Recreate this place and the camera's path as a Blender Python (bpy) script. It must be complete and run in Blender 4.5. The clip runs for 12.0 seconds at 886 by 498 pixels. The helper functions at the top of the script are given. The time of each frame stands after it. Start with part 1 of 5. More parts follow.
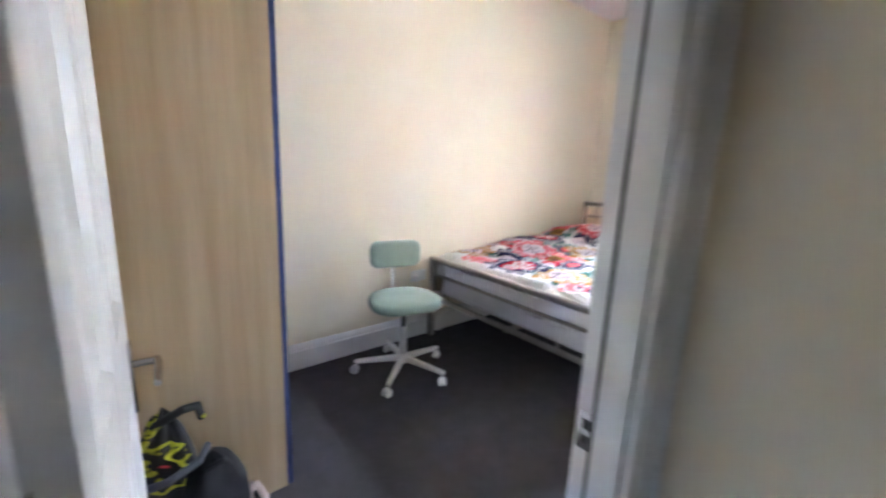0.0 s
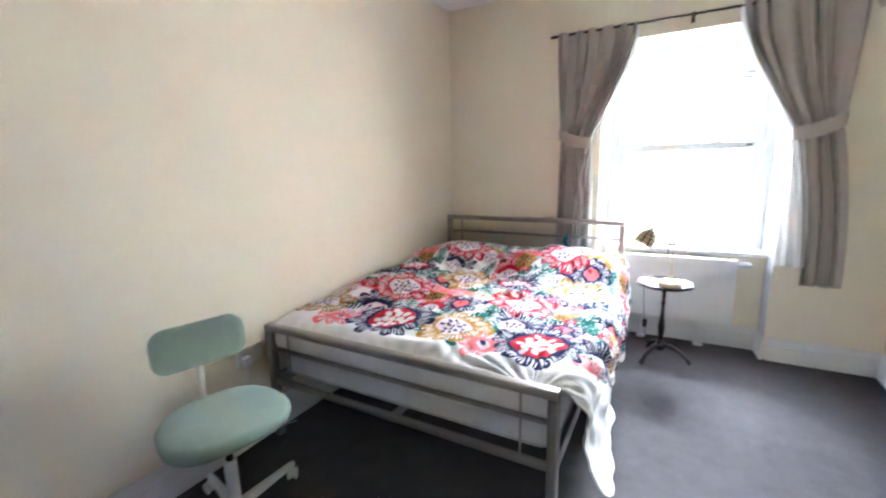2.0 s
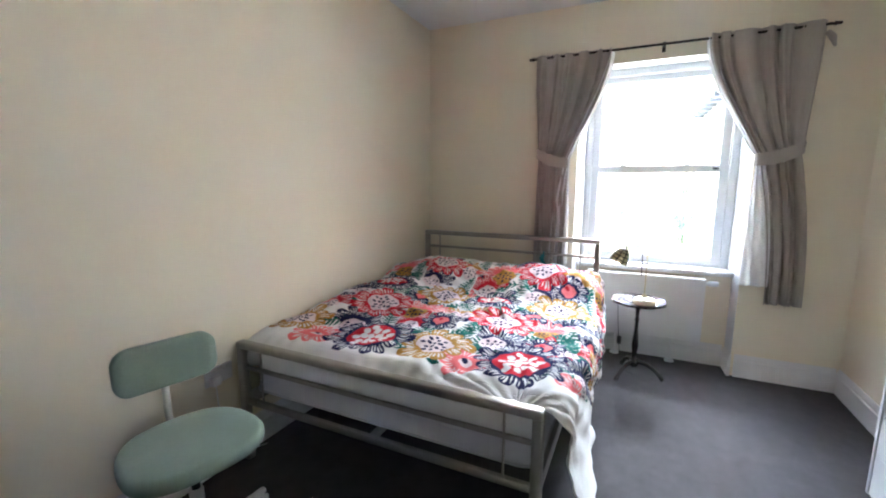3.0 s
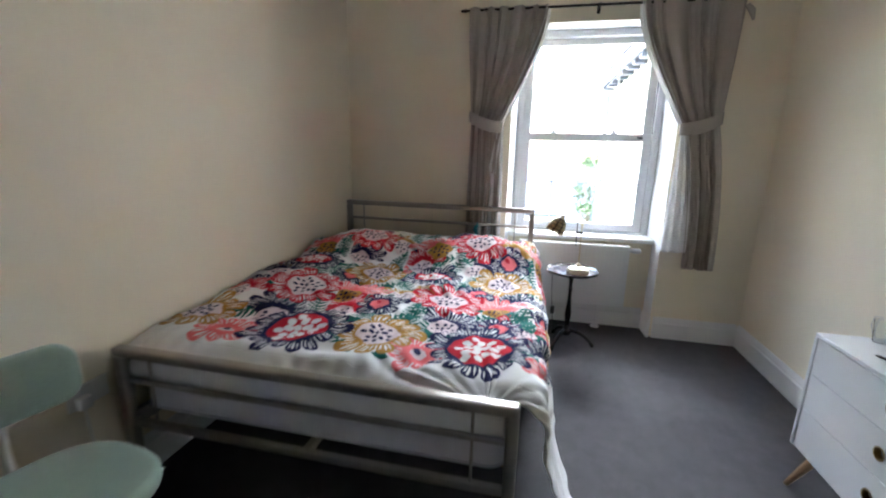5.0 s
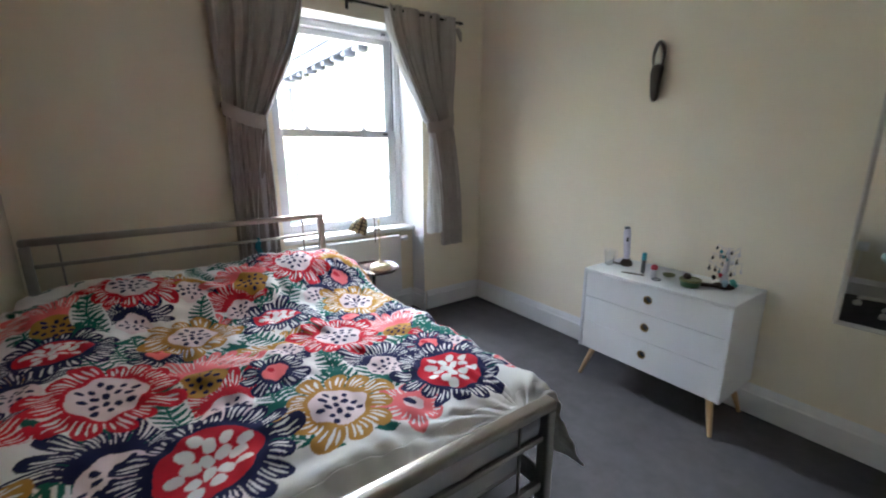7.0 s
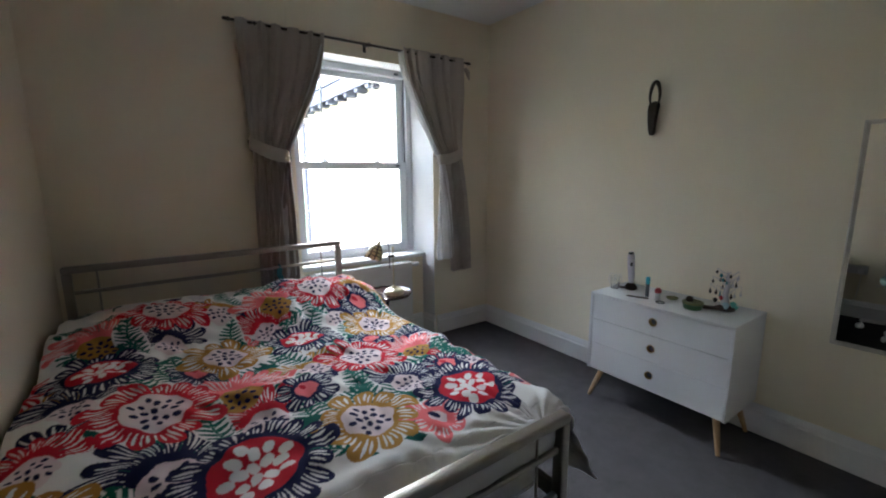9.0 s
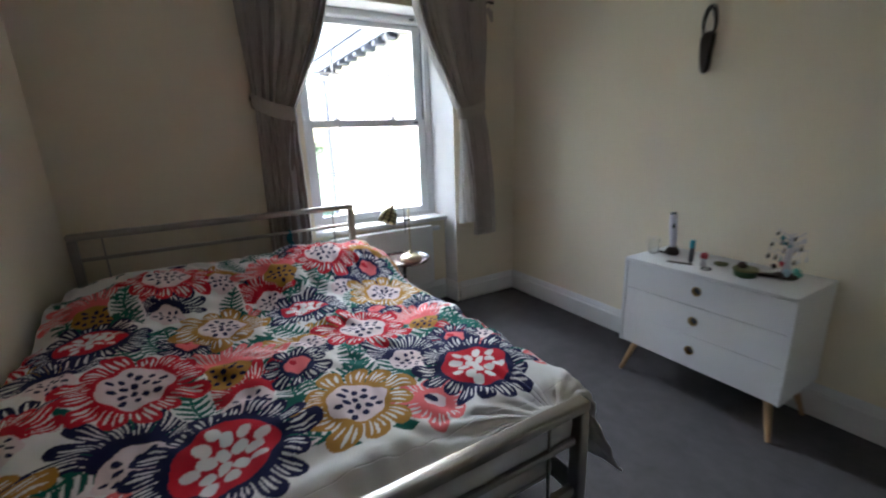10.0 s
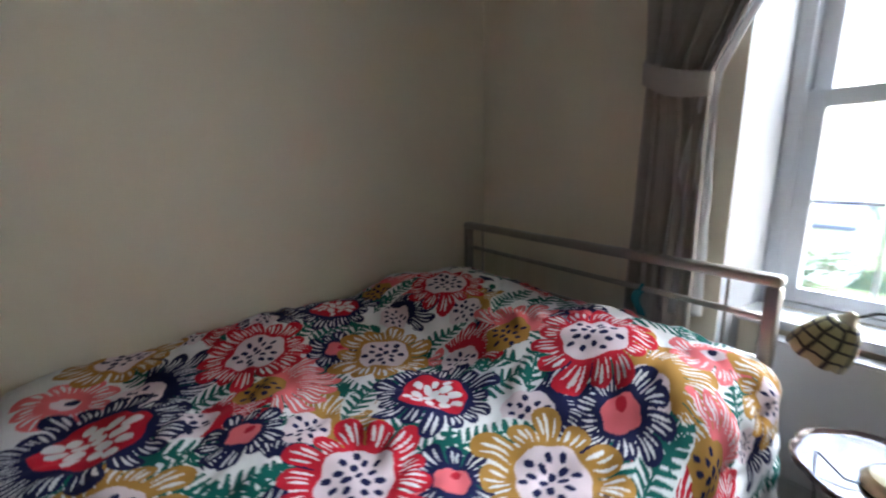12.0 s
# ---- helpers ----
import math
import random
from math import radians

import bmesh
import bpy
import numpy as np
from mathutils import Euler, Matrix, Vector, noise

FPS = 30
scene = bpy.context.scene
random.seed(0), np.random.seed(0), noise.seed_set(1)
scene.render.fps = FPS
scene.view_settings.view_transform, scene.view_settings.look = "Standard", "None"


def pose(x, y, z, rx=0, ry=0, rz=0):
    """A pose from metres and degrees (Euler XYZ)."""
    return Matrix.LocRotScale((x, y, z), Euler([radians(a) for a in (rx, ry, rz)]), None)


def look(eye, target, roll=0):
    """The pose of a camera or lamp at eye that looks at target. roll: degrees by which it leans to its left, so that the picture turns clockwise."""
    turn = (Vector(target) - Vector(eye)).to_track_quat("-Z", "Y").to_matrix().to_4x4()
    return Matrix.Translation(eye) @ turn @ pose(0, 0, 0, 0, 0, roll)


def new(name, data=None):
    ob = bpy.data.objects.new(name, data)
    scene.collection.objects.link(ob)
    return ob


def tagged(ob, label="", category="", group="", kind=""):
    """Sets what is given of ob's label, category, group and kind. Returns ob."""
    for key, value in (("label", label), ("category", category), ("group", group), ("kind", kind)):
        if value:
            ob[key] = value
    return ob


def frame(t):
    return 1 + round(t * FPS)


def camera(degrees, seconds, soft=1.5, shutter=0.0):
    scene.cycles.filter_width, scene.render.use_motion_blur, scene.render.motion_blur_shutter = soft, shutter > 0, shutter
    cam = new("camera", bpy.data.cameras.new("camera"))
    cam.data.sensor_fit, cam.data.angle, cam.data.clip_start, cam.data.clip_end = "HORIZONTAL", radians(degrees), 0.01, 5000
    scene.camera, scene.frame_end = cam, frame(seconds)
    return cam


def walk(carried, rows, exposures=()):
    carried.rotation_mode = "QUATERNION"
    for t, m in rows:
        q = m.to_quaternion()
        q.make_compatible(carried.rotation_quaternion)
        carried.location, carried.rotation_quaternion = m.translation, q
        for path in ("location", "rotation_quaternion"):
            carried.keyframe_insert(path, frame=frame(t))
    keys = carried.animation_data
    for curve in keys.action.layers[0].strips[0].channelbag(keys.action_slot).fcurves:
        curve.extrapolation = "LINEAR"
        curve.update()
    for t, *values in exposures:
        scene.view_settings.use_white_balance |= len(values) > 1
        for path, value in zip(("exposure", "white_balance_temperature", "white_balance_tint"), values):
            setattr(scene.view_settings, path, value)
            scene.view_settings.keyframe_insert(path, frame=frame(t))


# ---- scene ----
cam = camera(93.7, 12.0, soft=2.0, shutter=0.5)
EXPOSURES = [(0.0, 6.4, 5950, 22), (1.5, 6.2, 6000, 18), (2.5, 5.7, 6050, 17), (4.5, 4.75, 6150, 16), (6.0, 4.7, 6150, 16), (7.5, 4.4, 6150, 16), (9.5, 3.85, 6200, 16), (11.0, 4.15, 6150, 16), (12.0, 3.95, 6100, 16)]
PATH = [
    (0, (0.315, 0.387, 1.359), (1.661, 1.988, 0.906), 2.5),
    (0.2, (0.395, 0.478, 1.373), (1.561, 2.197, 0.857), 0.6),
    (0.5, (0.462, 0.580, 1.380), (1.563, 2.345, 0.883), -0.8),
    (0.7, (0.537, 0.649, 1.387), (1.783, 2.327, 0.921), -0.9),
    (1, (0.621, 0.770, 1.379), (1.992, 2.350, 0.927), -0.0),
    (1.5, (0.790, 0.896, 1.402), (2.298, 2.347, 0.958), -0.4),
    (2, (0.883, 0.989, 1.405), (2.721, 2.005, 0.998), -1.3),
    (2.5, (0.878, 1.025, 1.411), (2.783, 1.937, 1.067), -0.1),
    (4.5, (0.912, 1.149, 1.403), (2.873, 1.871, 0.944), -0.6),
    (5, (1.088, 1.282, 1.375), (3.125, 1.730, 0.895), 1.4),
    (5.5, (1.330, 1.544, 1.400), (3.419, 1.764, 0.988), 2.4),
    (6, (1.503, 1.835, 1.398), (3.514, 1.329, 0.869), -1.0),
    (6.5, (1.574, 2.029, 1.404), (3.423, 1.095, 0.869), -1.0),
    (7, (1.472, 2.264, 1.417), (3.161, 1.051, 0.911), -0.1),
    (7.5, (1.408, 2.365, 1.445), (3.077, 1.091, 1.030), 0.5),
    (9.5, (1.402, 2.391, 1.439), (3.136, 1.196, 1.061), -0.6),
    (10, (1.507, 2.176, 1.391), (3.296, 1.138, 0.843), -2.1),
    (10.5, (1.650, 1.805, 1.373), (3.709, 1.390, 0.964), -4.0),
    (11, (1.919, 1.376, 1.384), (4.023, 1.679, 1.149), -2.0),
    (11.5, (2.273, 1.092, 1.364), (4.054, 2.230, 1.030), 0.3),
    (12, (2.755, 0.897, 1.347), (3.957, 2.610, 0.896), -1.3),
]
walk(cam, [(t, look(eye, target, roll)) for t, eye, target, roll in PATH], EXPOSURES)

# ---- world and light ----
world = bpy.data.worlds.new("world")
scene.world = world
world.use_nodes = True
wn, wl = world.node_tree.nodes, world.node_tree.links
sky = wn.new("ShaderNodeTexSky")
sky.sky_type = "NISHITA"
sky.sun_disc = False
sky.sun_elevation, sky.sun_rotation = radians(38), radians(-5)
sky.air_density, sky.dust_density = 1.5, 2.0
wn["Background"].inputs["Strength"].default_value = 0.15
wl.new(sky.outputs[0], wn["Background"].inputs["Color"])
sun = new("sun", bpy.data.lights.new("sun", "SUN"))
sun.data.energy, sun.data.angle, sun.data.color = 2.9, radians(4), (1.0, 0.98, 0.96)
sun.matrix_world = look((-2, 25, 19.5), (0, 0, 0))

scene.view_settings.exposure = 0.0
# unseen area lamp added outside the bedroom window, standing in for the bright upper sky
high = new("upper_sky_lamp", bpy.data.lights.new("upper_sky_lamp", "AREA"))
high.data.shape, high.data.size, high.data.size_y, high.data.energy = "RECTANGLE", 3.4, 1.6, 74.0
high.data.color = (0.84, 0.94, 1.0)
high.matrix_world = look((9.2, 0.5, 5.1), (4.75, 0.924, 1.6))
# ---- helpers for meshes and materials ----
def part(name, bm, mat, parent=None, label="", kind="", smooth=True, angle=40):
    me = bpy.data.meshes.new(name)
    bmesh.ops.recalc_face_normals(bm, faces=bm.faces)
    for f in bm.faces:
        f.smooth = smooth
    for e in bm.edges:
        e.smooth = len(e.link_faces) != 2 or e.calc_face_angle(0) < radians(angle)
    bm.to_mesh(me)
    bm.free()
    ob = new(name, me)
    for m in (mat if isinstance(mat, (list, tuple)) else [mat]):
        me.materials.append(m)
    ob.parent = parent
    return tagged(ob, label, kind=kind)


def thing(name, x, y, z, label, category, turn=0, group=""):
    ob = new(name)
    ob.empty_display_size = 0.1
    ob.matrix_basis = pose(x, y, z, 0, 0, turn)
    return tagged(ob, label, category, group)


def block(bm, x0, x1, y0, y1, z0, z1, bevel=0.0, seg=2):
    vs = [bm.verts.new(v) for v in ((x0, y0, z0), (x1, y0, z0), (x1, y1, z0), (x0, y1, z0), (x0, y0, z1), (x1, y0, z1), (x1, y1, z1), (x0, y1, z1))]
    fs = [bm.faces.new([vs[i] for i in q]) for q in ((3, 2, 1, 0), (4, 5, 6, 7), (0, 1, 5, 4), (1, 2, 6, 5), (2, 3, 7, 6), (3, 0, 4, 7))]
    if bevel:
        es = list({e for f in fs for e in f.edges})
        bmesh.ops.bevel(bm, geom=es, offset=bevel, segments=seg, profile=0.5, affect="EDGES")
    return bm


def boxbm(*a, **k):
    return block(bmesh.new(), *a, **k)


def rings(bm, loops, closed=True, cap=True):
    """Skins a list of rings of points."""
    rows = [[bm.verts.new(p) for p in r] for r in loops]
    n = len(rows[0])
    for a, b in zip(rows, rows[1:]):
        for i in range(n if closed else n - 1):
            j = (i + 1) % n
            bm.faces.new((a[i], a[j], b[j], b[i]))
    if cap and closed:
        bm.faces.new(rows[0][::-1])
        bm.faces.new(rows[-1])
    return bm


def tube(bm, pts, r, seg=10, flat=None):
    """A round (or, with flat=(w, h), an oblong) tube along points."""
    pts = [Vector(p) for p in pts]
    loops = []
    up = Vector((0, 0, 1))
    for i, p in enumerate(pts):
        d = (pts[min(i + 1, len(pts) - 1)] - pts[max(i - 1, 0)]).normalized()
        ref = up if abs(d.dot(up)) < 0.95 else Vector((1, 0, 0))
        if i and abs(d.dot(prev_s)) < 0.9:
            s = (prev_s - d * prev_s.dot(d)).normalized()
        else:
            s = d.cross(ref).normalized()
        prev_s = s
        t = s.cross(d)
        rr = r[i] if isinstance(r, (list, tuple)) else r
        loops.append([p + (s * math.cos(a) + t * math.sin(a)) * rr for a in [2 * math.pi * k / seg for k in range(seg)]])
    return rings(bm, loops)


def lathe(bm, profile, seg=24, at=(0, 0, 0)):
    """profile: (radius, height) from the bottom to the top."""
    loops = [[(at[0] + r * math.cos(2 * math.pi * k / seg), at[1] + r * math.sin(2 * math.pi * k / seg), at[2] + z) for k in range(seg)] for r, z in profile]
    return rings(bm, loops)


def rounded(w, h, r, n=6):
    """Points round a rectangle with rounded corners, in its own plane."""
    out = []
    for cx, cy, a0 in ((w / 2 - r, h / 2 - r, 0), (-w / 2 + r, h / 2 - r, 90), (-w / 2 + r, -h / 2 + r, 180), (w / 2 - r, -h / 2 + r, 270)):
        for k in range(n + 1):
            a = radians(a0 + 90 * k / n)
            out.append((cx + r * math.cos(a), cy + r * math.sin(a)))
    return out


def extrude(bm, outline, place, length):
    """Sweeps a closed outline (u, v) straight: place maps (u, v, w) to a point."""
    return rings(bm, [[place(u, v, 0) for u, v in outline], [place(u, v, length) for u, v in outline]])


class Mat:
    """A small node builder."""

    def __init__(self, name, base=(0.8, 0.8, 0.8), rough=0.5, metal=0.0, **more):
        self.m = bpy.data.materials.new(name)
        self.m.use_nodes = True
        self.t = self.m.node_tree
        self.b = self.t.nodes["Principled BSDF"]
        self.set("Base Color", (*base, 1))
        self.set("Roughness", rough)
        self.set("Metallic", metal)
        for k, v in more.items():
            self.set(k.replace("_", " "), v)

    def set(self, key, v):
        self.b.inputs[key].default_value = v

    def node(self, kind, **props):
        n = self.t.nodes.new(kind)
        ins = props.pop("ins", {})
        for k, v in props.items():
            setattr(n, k, v)
        for k, v in ins.items():
            if isinstance(v, bpy.types.NodeSocket):
                self.t.links.new(v, n.inputs[k])
            else:
                n.inputs[k].default_value = v
        return n

    def link(self, a, key):
        self.t.links.new(a, self.b.inputs[key])

    def coords(self, scale=(1, 1, 1), what="Object"):
        c = self.node("ShaderNodeTexCoord")
        return self.node("ShaderNodeMapping", ins={"Vector": c.outputs[what], "Scale": scale}).outputs[0]

    def noise(self, vec, scale, detail=4.0, rough=0.55):
        return self.node("ShaderNodeTexNoise", ins={"Vector": vec, "Scale": scale, "Detail": detail, "Roughness": rough}).outputs[0]

    def math(self, op, a, b=0.0, c=0.0):
        n = self.node("ShaderNodeMath", operation=op)
        for i, v in enumerate((a, b, c)):
            if isinstance(v, bpy.types.NodeSocket):
                self.t.links.new(v, n.inputs[i])
            else:
                n.inputs[i].default_value = v
        return n.outputs[0]

    def ramp(self, fac, stops):
        n = self.node("ShaderNodeValToRGB", ins={"Fac": fac})
        e = n.color_ramp.elements
        while len(e) < len(stops):
            e.new(0.5)
        for el, (p, c) in zip(e, stops):
            el.position, el.color = p, (*c, 1)
        return n.outputs[0]

    def mix(self, fac, a, b, mode="MIX"):
        n = self.node("ShaderNodeMix", data_type="RGBA", blend_type=mode)
        for i, v in ((0, fac), (6, a), (7, b)):
            if isinstance(v, bpy.types.NodeSocket):
                self.t.links.new(v, n.inputs[i])
            else:
                n.inputs[i].default_value = (*v, 1) if isinstance(v, tuple) and len(v) == 3 else v
        return n.outputs[2]

    def bump(self, height, strength=0.2, dist=0.002):
        n = self.node("ShaderNodeBump", ins={"Height": height, "Strength": strength, "Distance": dist})
        self.link(n.outputs[0], "Normal")
        return self

    def mottled(self, a, b, scale=3.0, fine=150.0, strength=0.15, dist=0.001, what="Object"):
        v = self.coords(what=what)
        self.link(self.ramp(self.noise(v, scale, 5), [(0.3, a), (0.7, b)]), "Base Color")
        return self.bump(self.noise(v, fine, 3), strength, dist)

# ---- materials ----
M_WALL = Mat("wall_paint", rough=0.75).mottled((0.79, 0.715, 0.565), (0.835, 0.765, 0.615), 1.2, 260, 0.12).m
M_CEIL = Mat("ceiling_paint", rough=0.85).mottled((0.79, 0.79, 0.78), (0.83, 0.83, 0.82), 1.0, 200, 0.1).m
M_REVEAL = Mat("white_reveal_paint", rough=0.7).mottled((0.66, 0.67, 0.68), (0.71, 0.72, 0.73), 1.5, 200, 0.1).m
M_GLOSS = Mat("white_gloss_paint", rough=0.32).mottled((0.72, 0.72, 0.71), (0.80, 0.80, 0.79), 2.5, 60, 0.05).m
M_UPVC = Mat("white_window_paint", rough=0.28).mottled((0.62, 0.635, 0.66), (0.68, 0.69, 0.71), 3, 80, 0.03).m
c = Mat("dark_carpet", rough=1.0)
v = c.coords()
c.link(c.mix(0.5, c.ramp(c.noise(v, 9, 6, 0.75), [(0.30, (0.072, 0.065, 0.064)), (0.70, (0.125, 0.115, 0.114))]), c.ramp(c.noise(v, 420, 3, 0.7), [(0.35, (0.026, 0.025, 0.027)), (0.68, (0.138, 0.134, 0.140))])), "Base Color")
c.bump(c.noise(v, 380, 4, 0.7), 0.8, 0.004)
c.set("Specular IOR Level", 0.1)
M_CARPET = c.m
c = Mat("brushed_metal", (0.36, 0.33, 0.29), 0.36, 0.85)
c.bump(c.noise(c.coords((1, 1, 1)), 300, 3), 0.05, 0.0005)
M_STEEL = c.m


def solid(name, base, rough=0.5, metal=0.0, scale=6.0, vary=0.12, bump=0.05, fine=180, **more):
    """A plain material with slight mottling and fine relief."""
    c = Mat(name, base, rough, metal, **more)
    v = c.coords()
    dark = tuple(k * (1 - vary) for k in base)
    light = tuple(min(1, k * (1 + vary * 0.6)) for k in base)
    c.link(c.ramp(c.noise(v, scale, 5), [(0.3, dark), (0.7, light)]), "Base Color")
    if bump:
        c.bump(c.noise(v, fine, 3), bump, 0.001)
    return c.m


M_CHROME = solid("brushed_chrome", (0.55, 0.55, 0.56), 0.25, 1.0, bump=0.02)
M_ALU = solid("brushed_aluminium", (0.50, 0.52, 0.58), 0.32, 0.9, bump=0.03)
M_BLACK = solid("black_plastic", (0.012, 0.012, 0.013), 0.45)
M_DARKGREY = solid("dark_grey_plastic", (0.07, 0.08, 0.10), 0.4)
M_IRON = solid("dark_iron", (0.03, 0.026, 0.024), 0.42, 0.7)
M_RAD = solid("radiator_enamel", (0.76, 0.76, 0.76), 0.3, scale=3, vary=0.04, bump=0.02)
M_CHESTW = solid("white_lacquer", (0.70, 0.70, 0.70), 0.38, scale=4, vary=0.04, bump=0.02)
M_CHAIRW = solid("white_powder_coat", (0.76, 0.75, 0.70), 0.4, vary=0.05, bump=0.04)
M_BLUE = solid("blue_edging", (0.045, 0.075, 0.24), 0.4, vary=0.15)
M_ORANGE = solid("orange_ribbon", (0.65, 0.22, 0.02), 0.7)
M_YELLOW = solid("yellow_ribbon", (0.72, 0.62, 0.04), 0.7)
M_PAPER = solid("tag_paper", (0.70, 0.68, 0.63), 0.8)
M_LINING = solid("curtain_lining", (0.80, 0.79, 0.78), 0.9, bump=0.15, fine=400)
M_SHEET = solid("white_sheet", (0.62, 0.61, 0.62), 0.9, vary=0.05, bump=0.2, fine=500)
M_DUVETW = solid("white_duvet_cotton", (0.73, 0.72, 0.70), 0.92, vary=0.05, bump=0.25, fine=350)
M_STONE = solid("sill_stone", (0.42, 0.41, 0.38), 0.9, bump=0.4, fine=60)
M_SAGE = None
M_BRASS = solid("polished_brass", (0.64, 0.57, 0.40), 0.3, 1.0, vary=0.15, bump=0.02)
M_KNOB = solid("aged_brass", (0.34, 0.23, 0.09), 0.35, 0.9, bump=0.03)
M_SLAT = solid("bare_slat_wood", (0.42, 0.30, 0.17), 0.7)
M_RED = solid("red_lacquer", (0.45, 0.03, 0.05), 0.3)
M_CYAN = solid("cyan_plastic", (0.03, 0.38, 0.50), 0.35)
M_SILVER = solid("silver_plastic", (0.55, 0.54, 0.56), 0.28, 0.6)
M_DKGREEN = solid("green_enamel", (0.04, 0.12, 0.05), 0.35)
M_OLIVE = solid("olive_glaze", (0.16, 0.17, 0.06), 0.4)
M_BROWN = solid("dark_brown_leather", (0.05, 0.028, 0.02), 0.6)
M_PINK = solid("pale_pink_cloth", (0.62, 0.50, 0.46), 0.9, bump=0.2, fine=300)
M_TEALCLOTH = solid("teal_cloth", (0.02, 0.22, 0.25), 0.9, bump=0.2, fine=300)
M_SOCKET = solid("socket_plastic", (0.78, 0.78, 0.77), 0.3, vary=0.02, bump=0)
M_MIRROR = Mat("mirror_silver", (0.86, 0.88, 0.87), 0.01, 1.0).m
M_MFRAME = solid("whitewashed_wood", (0.52, 0.48, 0.42), 0.5)

c = Mat("window_glass", (1, 1, 1), 0.0, 0.0, Transmission_Weight=1.0, IOR=1.45)
M_GLASS = c.m
c = Mat("clear_glass", (0.95, 0.97, 0.97), 0.03, 0.0, Transmission_Weight=1.0, IOR=1.45)
M_CLEAR = c.m

c = Mat("sage_fabric", rough=0.95, Sheen_Weight=0.25)
v = c.coords()
c.link(c.mix(0.35, c.ramp(c.noise(v, 9, 5), [(0.3, (0.25, 0.33, 0.255)), (0.7, (0.295, 0.38, 0.30))]), c.ramp(c.noise(v, 420, 2), [(0.35, (0.19, 0.27, 0.215)), (0.65, (0.34, 0.43, 0.36))])), "Base Color")
c.bump(c.noise(v, 500, 2), 0.4, 0.001)
M_SAGE = c.m

c = Mat("taupe_weave", rough=0.95, Sheen_Weight=0.15)
v = c.coords()
wv = c.math("MULTIPLY", c.math("SINE", c.math("MULTIPLY", c.node("ShaderNodeSeparateXYZ", ins={"Vector": v}).outputs[2], 1900.0)), 0.5)
st = c.noise(c.coords((60, 60, 3)), 6, 3)
c.link(c.mix(c.noise(v, 260, 3), c.ramp(st, [(0.3, (0.33, 0.285, 0.245)), (0.7, (0.44, 0.385, 0.335))]), (0.49, 0.44, 0.39)), "Base Color")
c.bump(c.math("ADD", wv, c.noise(v, 700, 2)), 0.3, 0.0008)
c.set("Transmission Weight", 0.0)
M_CURTAIN = c.m


def wood(name, a, b, along, rough=0.4, streak=1.0, coat=0.0):
    """Long grain along one axis ('x', 'y' or 'z')."""
    c = Mat(name, rough=rough, Coat_Weight=coat)
    s = {"x": (0.5, 9, 9), "y": (9, 0.5, 9), "z": (9, 9, 0.5)}[along]
    f = {"x": (3, 120, 120), "y": (120, 3, 120), "z": (120, 120, 3)}[along]
    big = c.noise(c.coords(s), 1.2 * streak, 5, 0.6)
    fine = c.noise(c.coords(f), 1.5, 3, 0.6)
    col = c.ramp(big, [(0.28, a), (0.72, b)])
    col = c.mix(c.math("MULTIPLY", fine, 0.35), col, tuple(k * 0.72 for k in a))
    c.link(col, "Base Color")
    return c.bump(fine, 0.08, 0.0006).m


def translucent(m, share, colour):
    """Lets a share of the light through thin cloth."""
    t = m.node_tree
    out = next(n for n in t.nodes if n.type == "OUTPUT_MATERIAL")
    tr, mx = t.nodes.new("ShaderNodeBsdfTranslucent"), t.nodes.new("ShaderNodeMixShader")
    tr.inputs["Color"].default_value = (*colour, 1)
    mx.inputs[0].default_value = share
    t.links.new(t.nodes["Principled BSDF"].outputs[0], mx.inputs[1])
    t.links.new(tr.outputs[0], mx.inputs[2])
    t.links.new(mx.outputs[0], out.inputs["Surface"])


translucent(M_LINING, 0.45, (0.80, 0.79, 0.78))
translucent(M_CURTAIN, 0.10, (0.50, 0.45, 0.40))

M_BEECH = wood("pale_beech", (0.41, 0.29, 0.165), (0.62, 0.475, 0.31), "z", 0.42)
M_MAHOG = wood("dark_mahogany", (0.020, 0.006, 0.005), (0.055, 0.014, 0.010), "z", 0.22, coat=0.4)
M_LEGW = wood("turned_beech", (0.42, 0.25, 0.12), (0.54, 0.34, 0.18), "z", 0.45)

c = Mat("banded_ribbon", rough=0.7)
z = c.node("ShaderNodeSeparateXYZ", ins={"Vector": c.coords()}).outputs[2]
c.link(c.ramp(c.math("FRACT", c.math("MULTIPLY", z, 26.0)), [(0.0, (0.72, 0.50, 0.03)), (0.55, (0.72, 0.52, 0.03)), (0.7, (0.70, 0.20, 0.02)), (1.0, (0.72, 0.45, 0.03))]), "Base Color")
M_RIBBON = c.m

c = Mat("leaded_shade", rough=0.35, Coat_Weight=0.3)
geo = c.node("ShaderNodeUVMap")
vor = c.node("ShaderNodeTexVoronoi", feature="DISTANCE_TO_EDGE", ins={"Vector": c.node("ShaderNodeMapping", ins={"Vector": geo.outputs[0], "Scale": (9, 4.5, 1)}).outputs[0], "Scale": 1.0, "Randomness": 0.25})
c.link(c.ramp(vor.outputs[0], [(0.09, (0.025, 0.018, 0.012)), (0.15, (0.47, 0.40, 0.20))]), "Base Color")
M_SHADE = c.m

c = Mat("printed_cotton", rough=0.92)
c.set("Specular IOR Level", 0.2)
att = c.node("ShaderNodeAttribute", attribute_name="print")
v = c.coords()
c.link(att.outputs[0], "Base Color")
c.bump(c.noise(v, 600, 2), 0.15, 0.0006)
M_PRINT = c.m

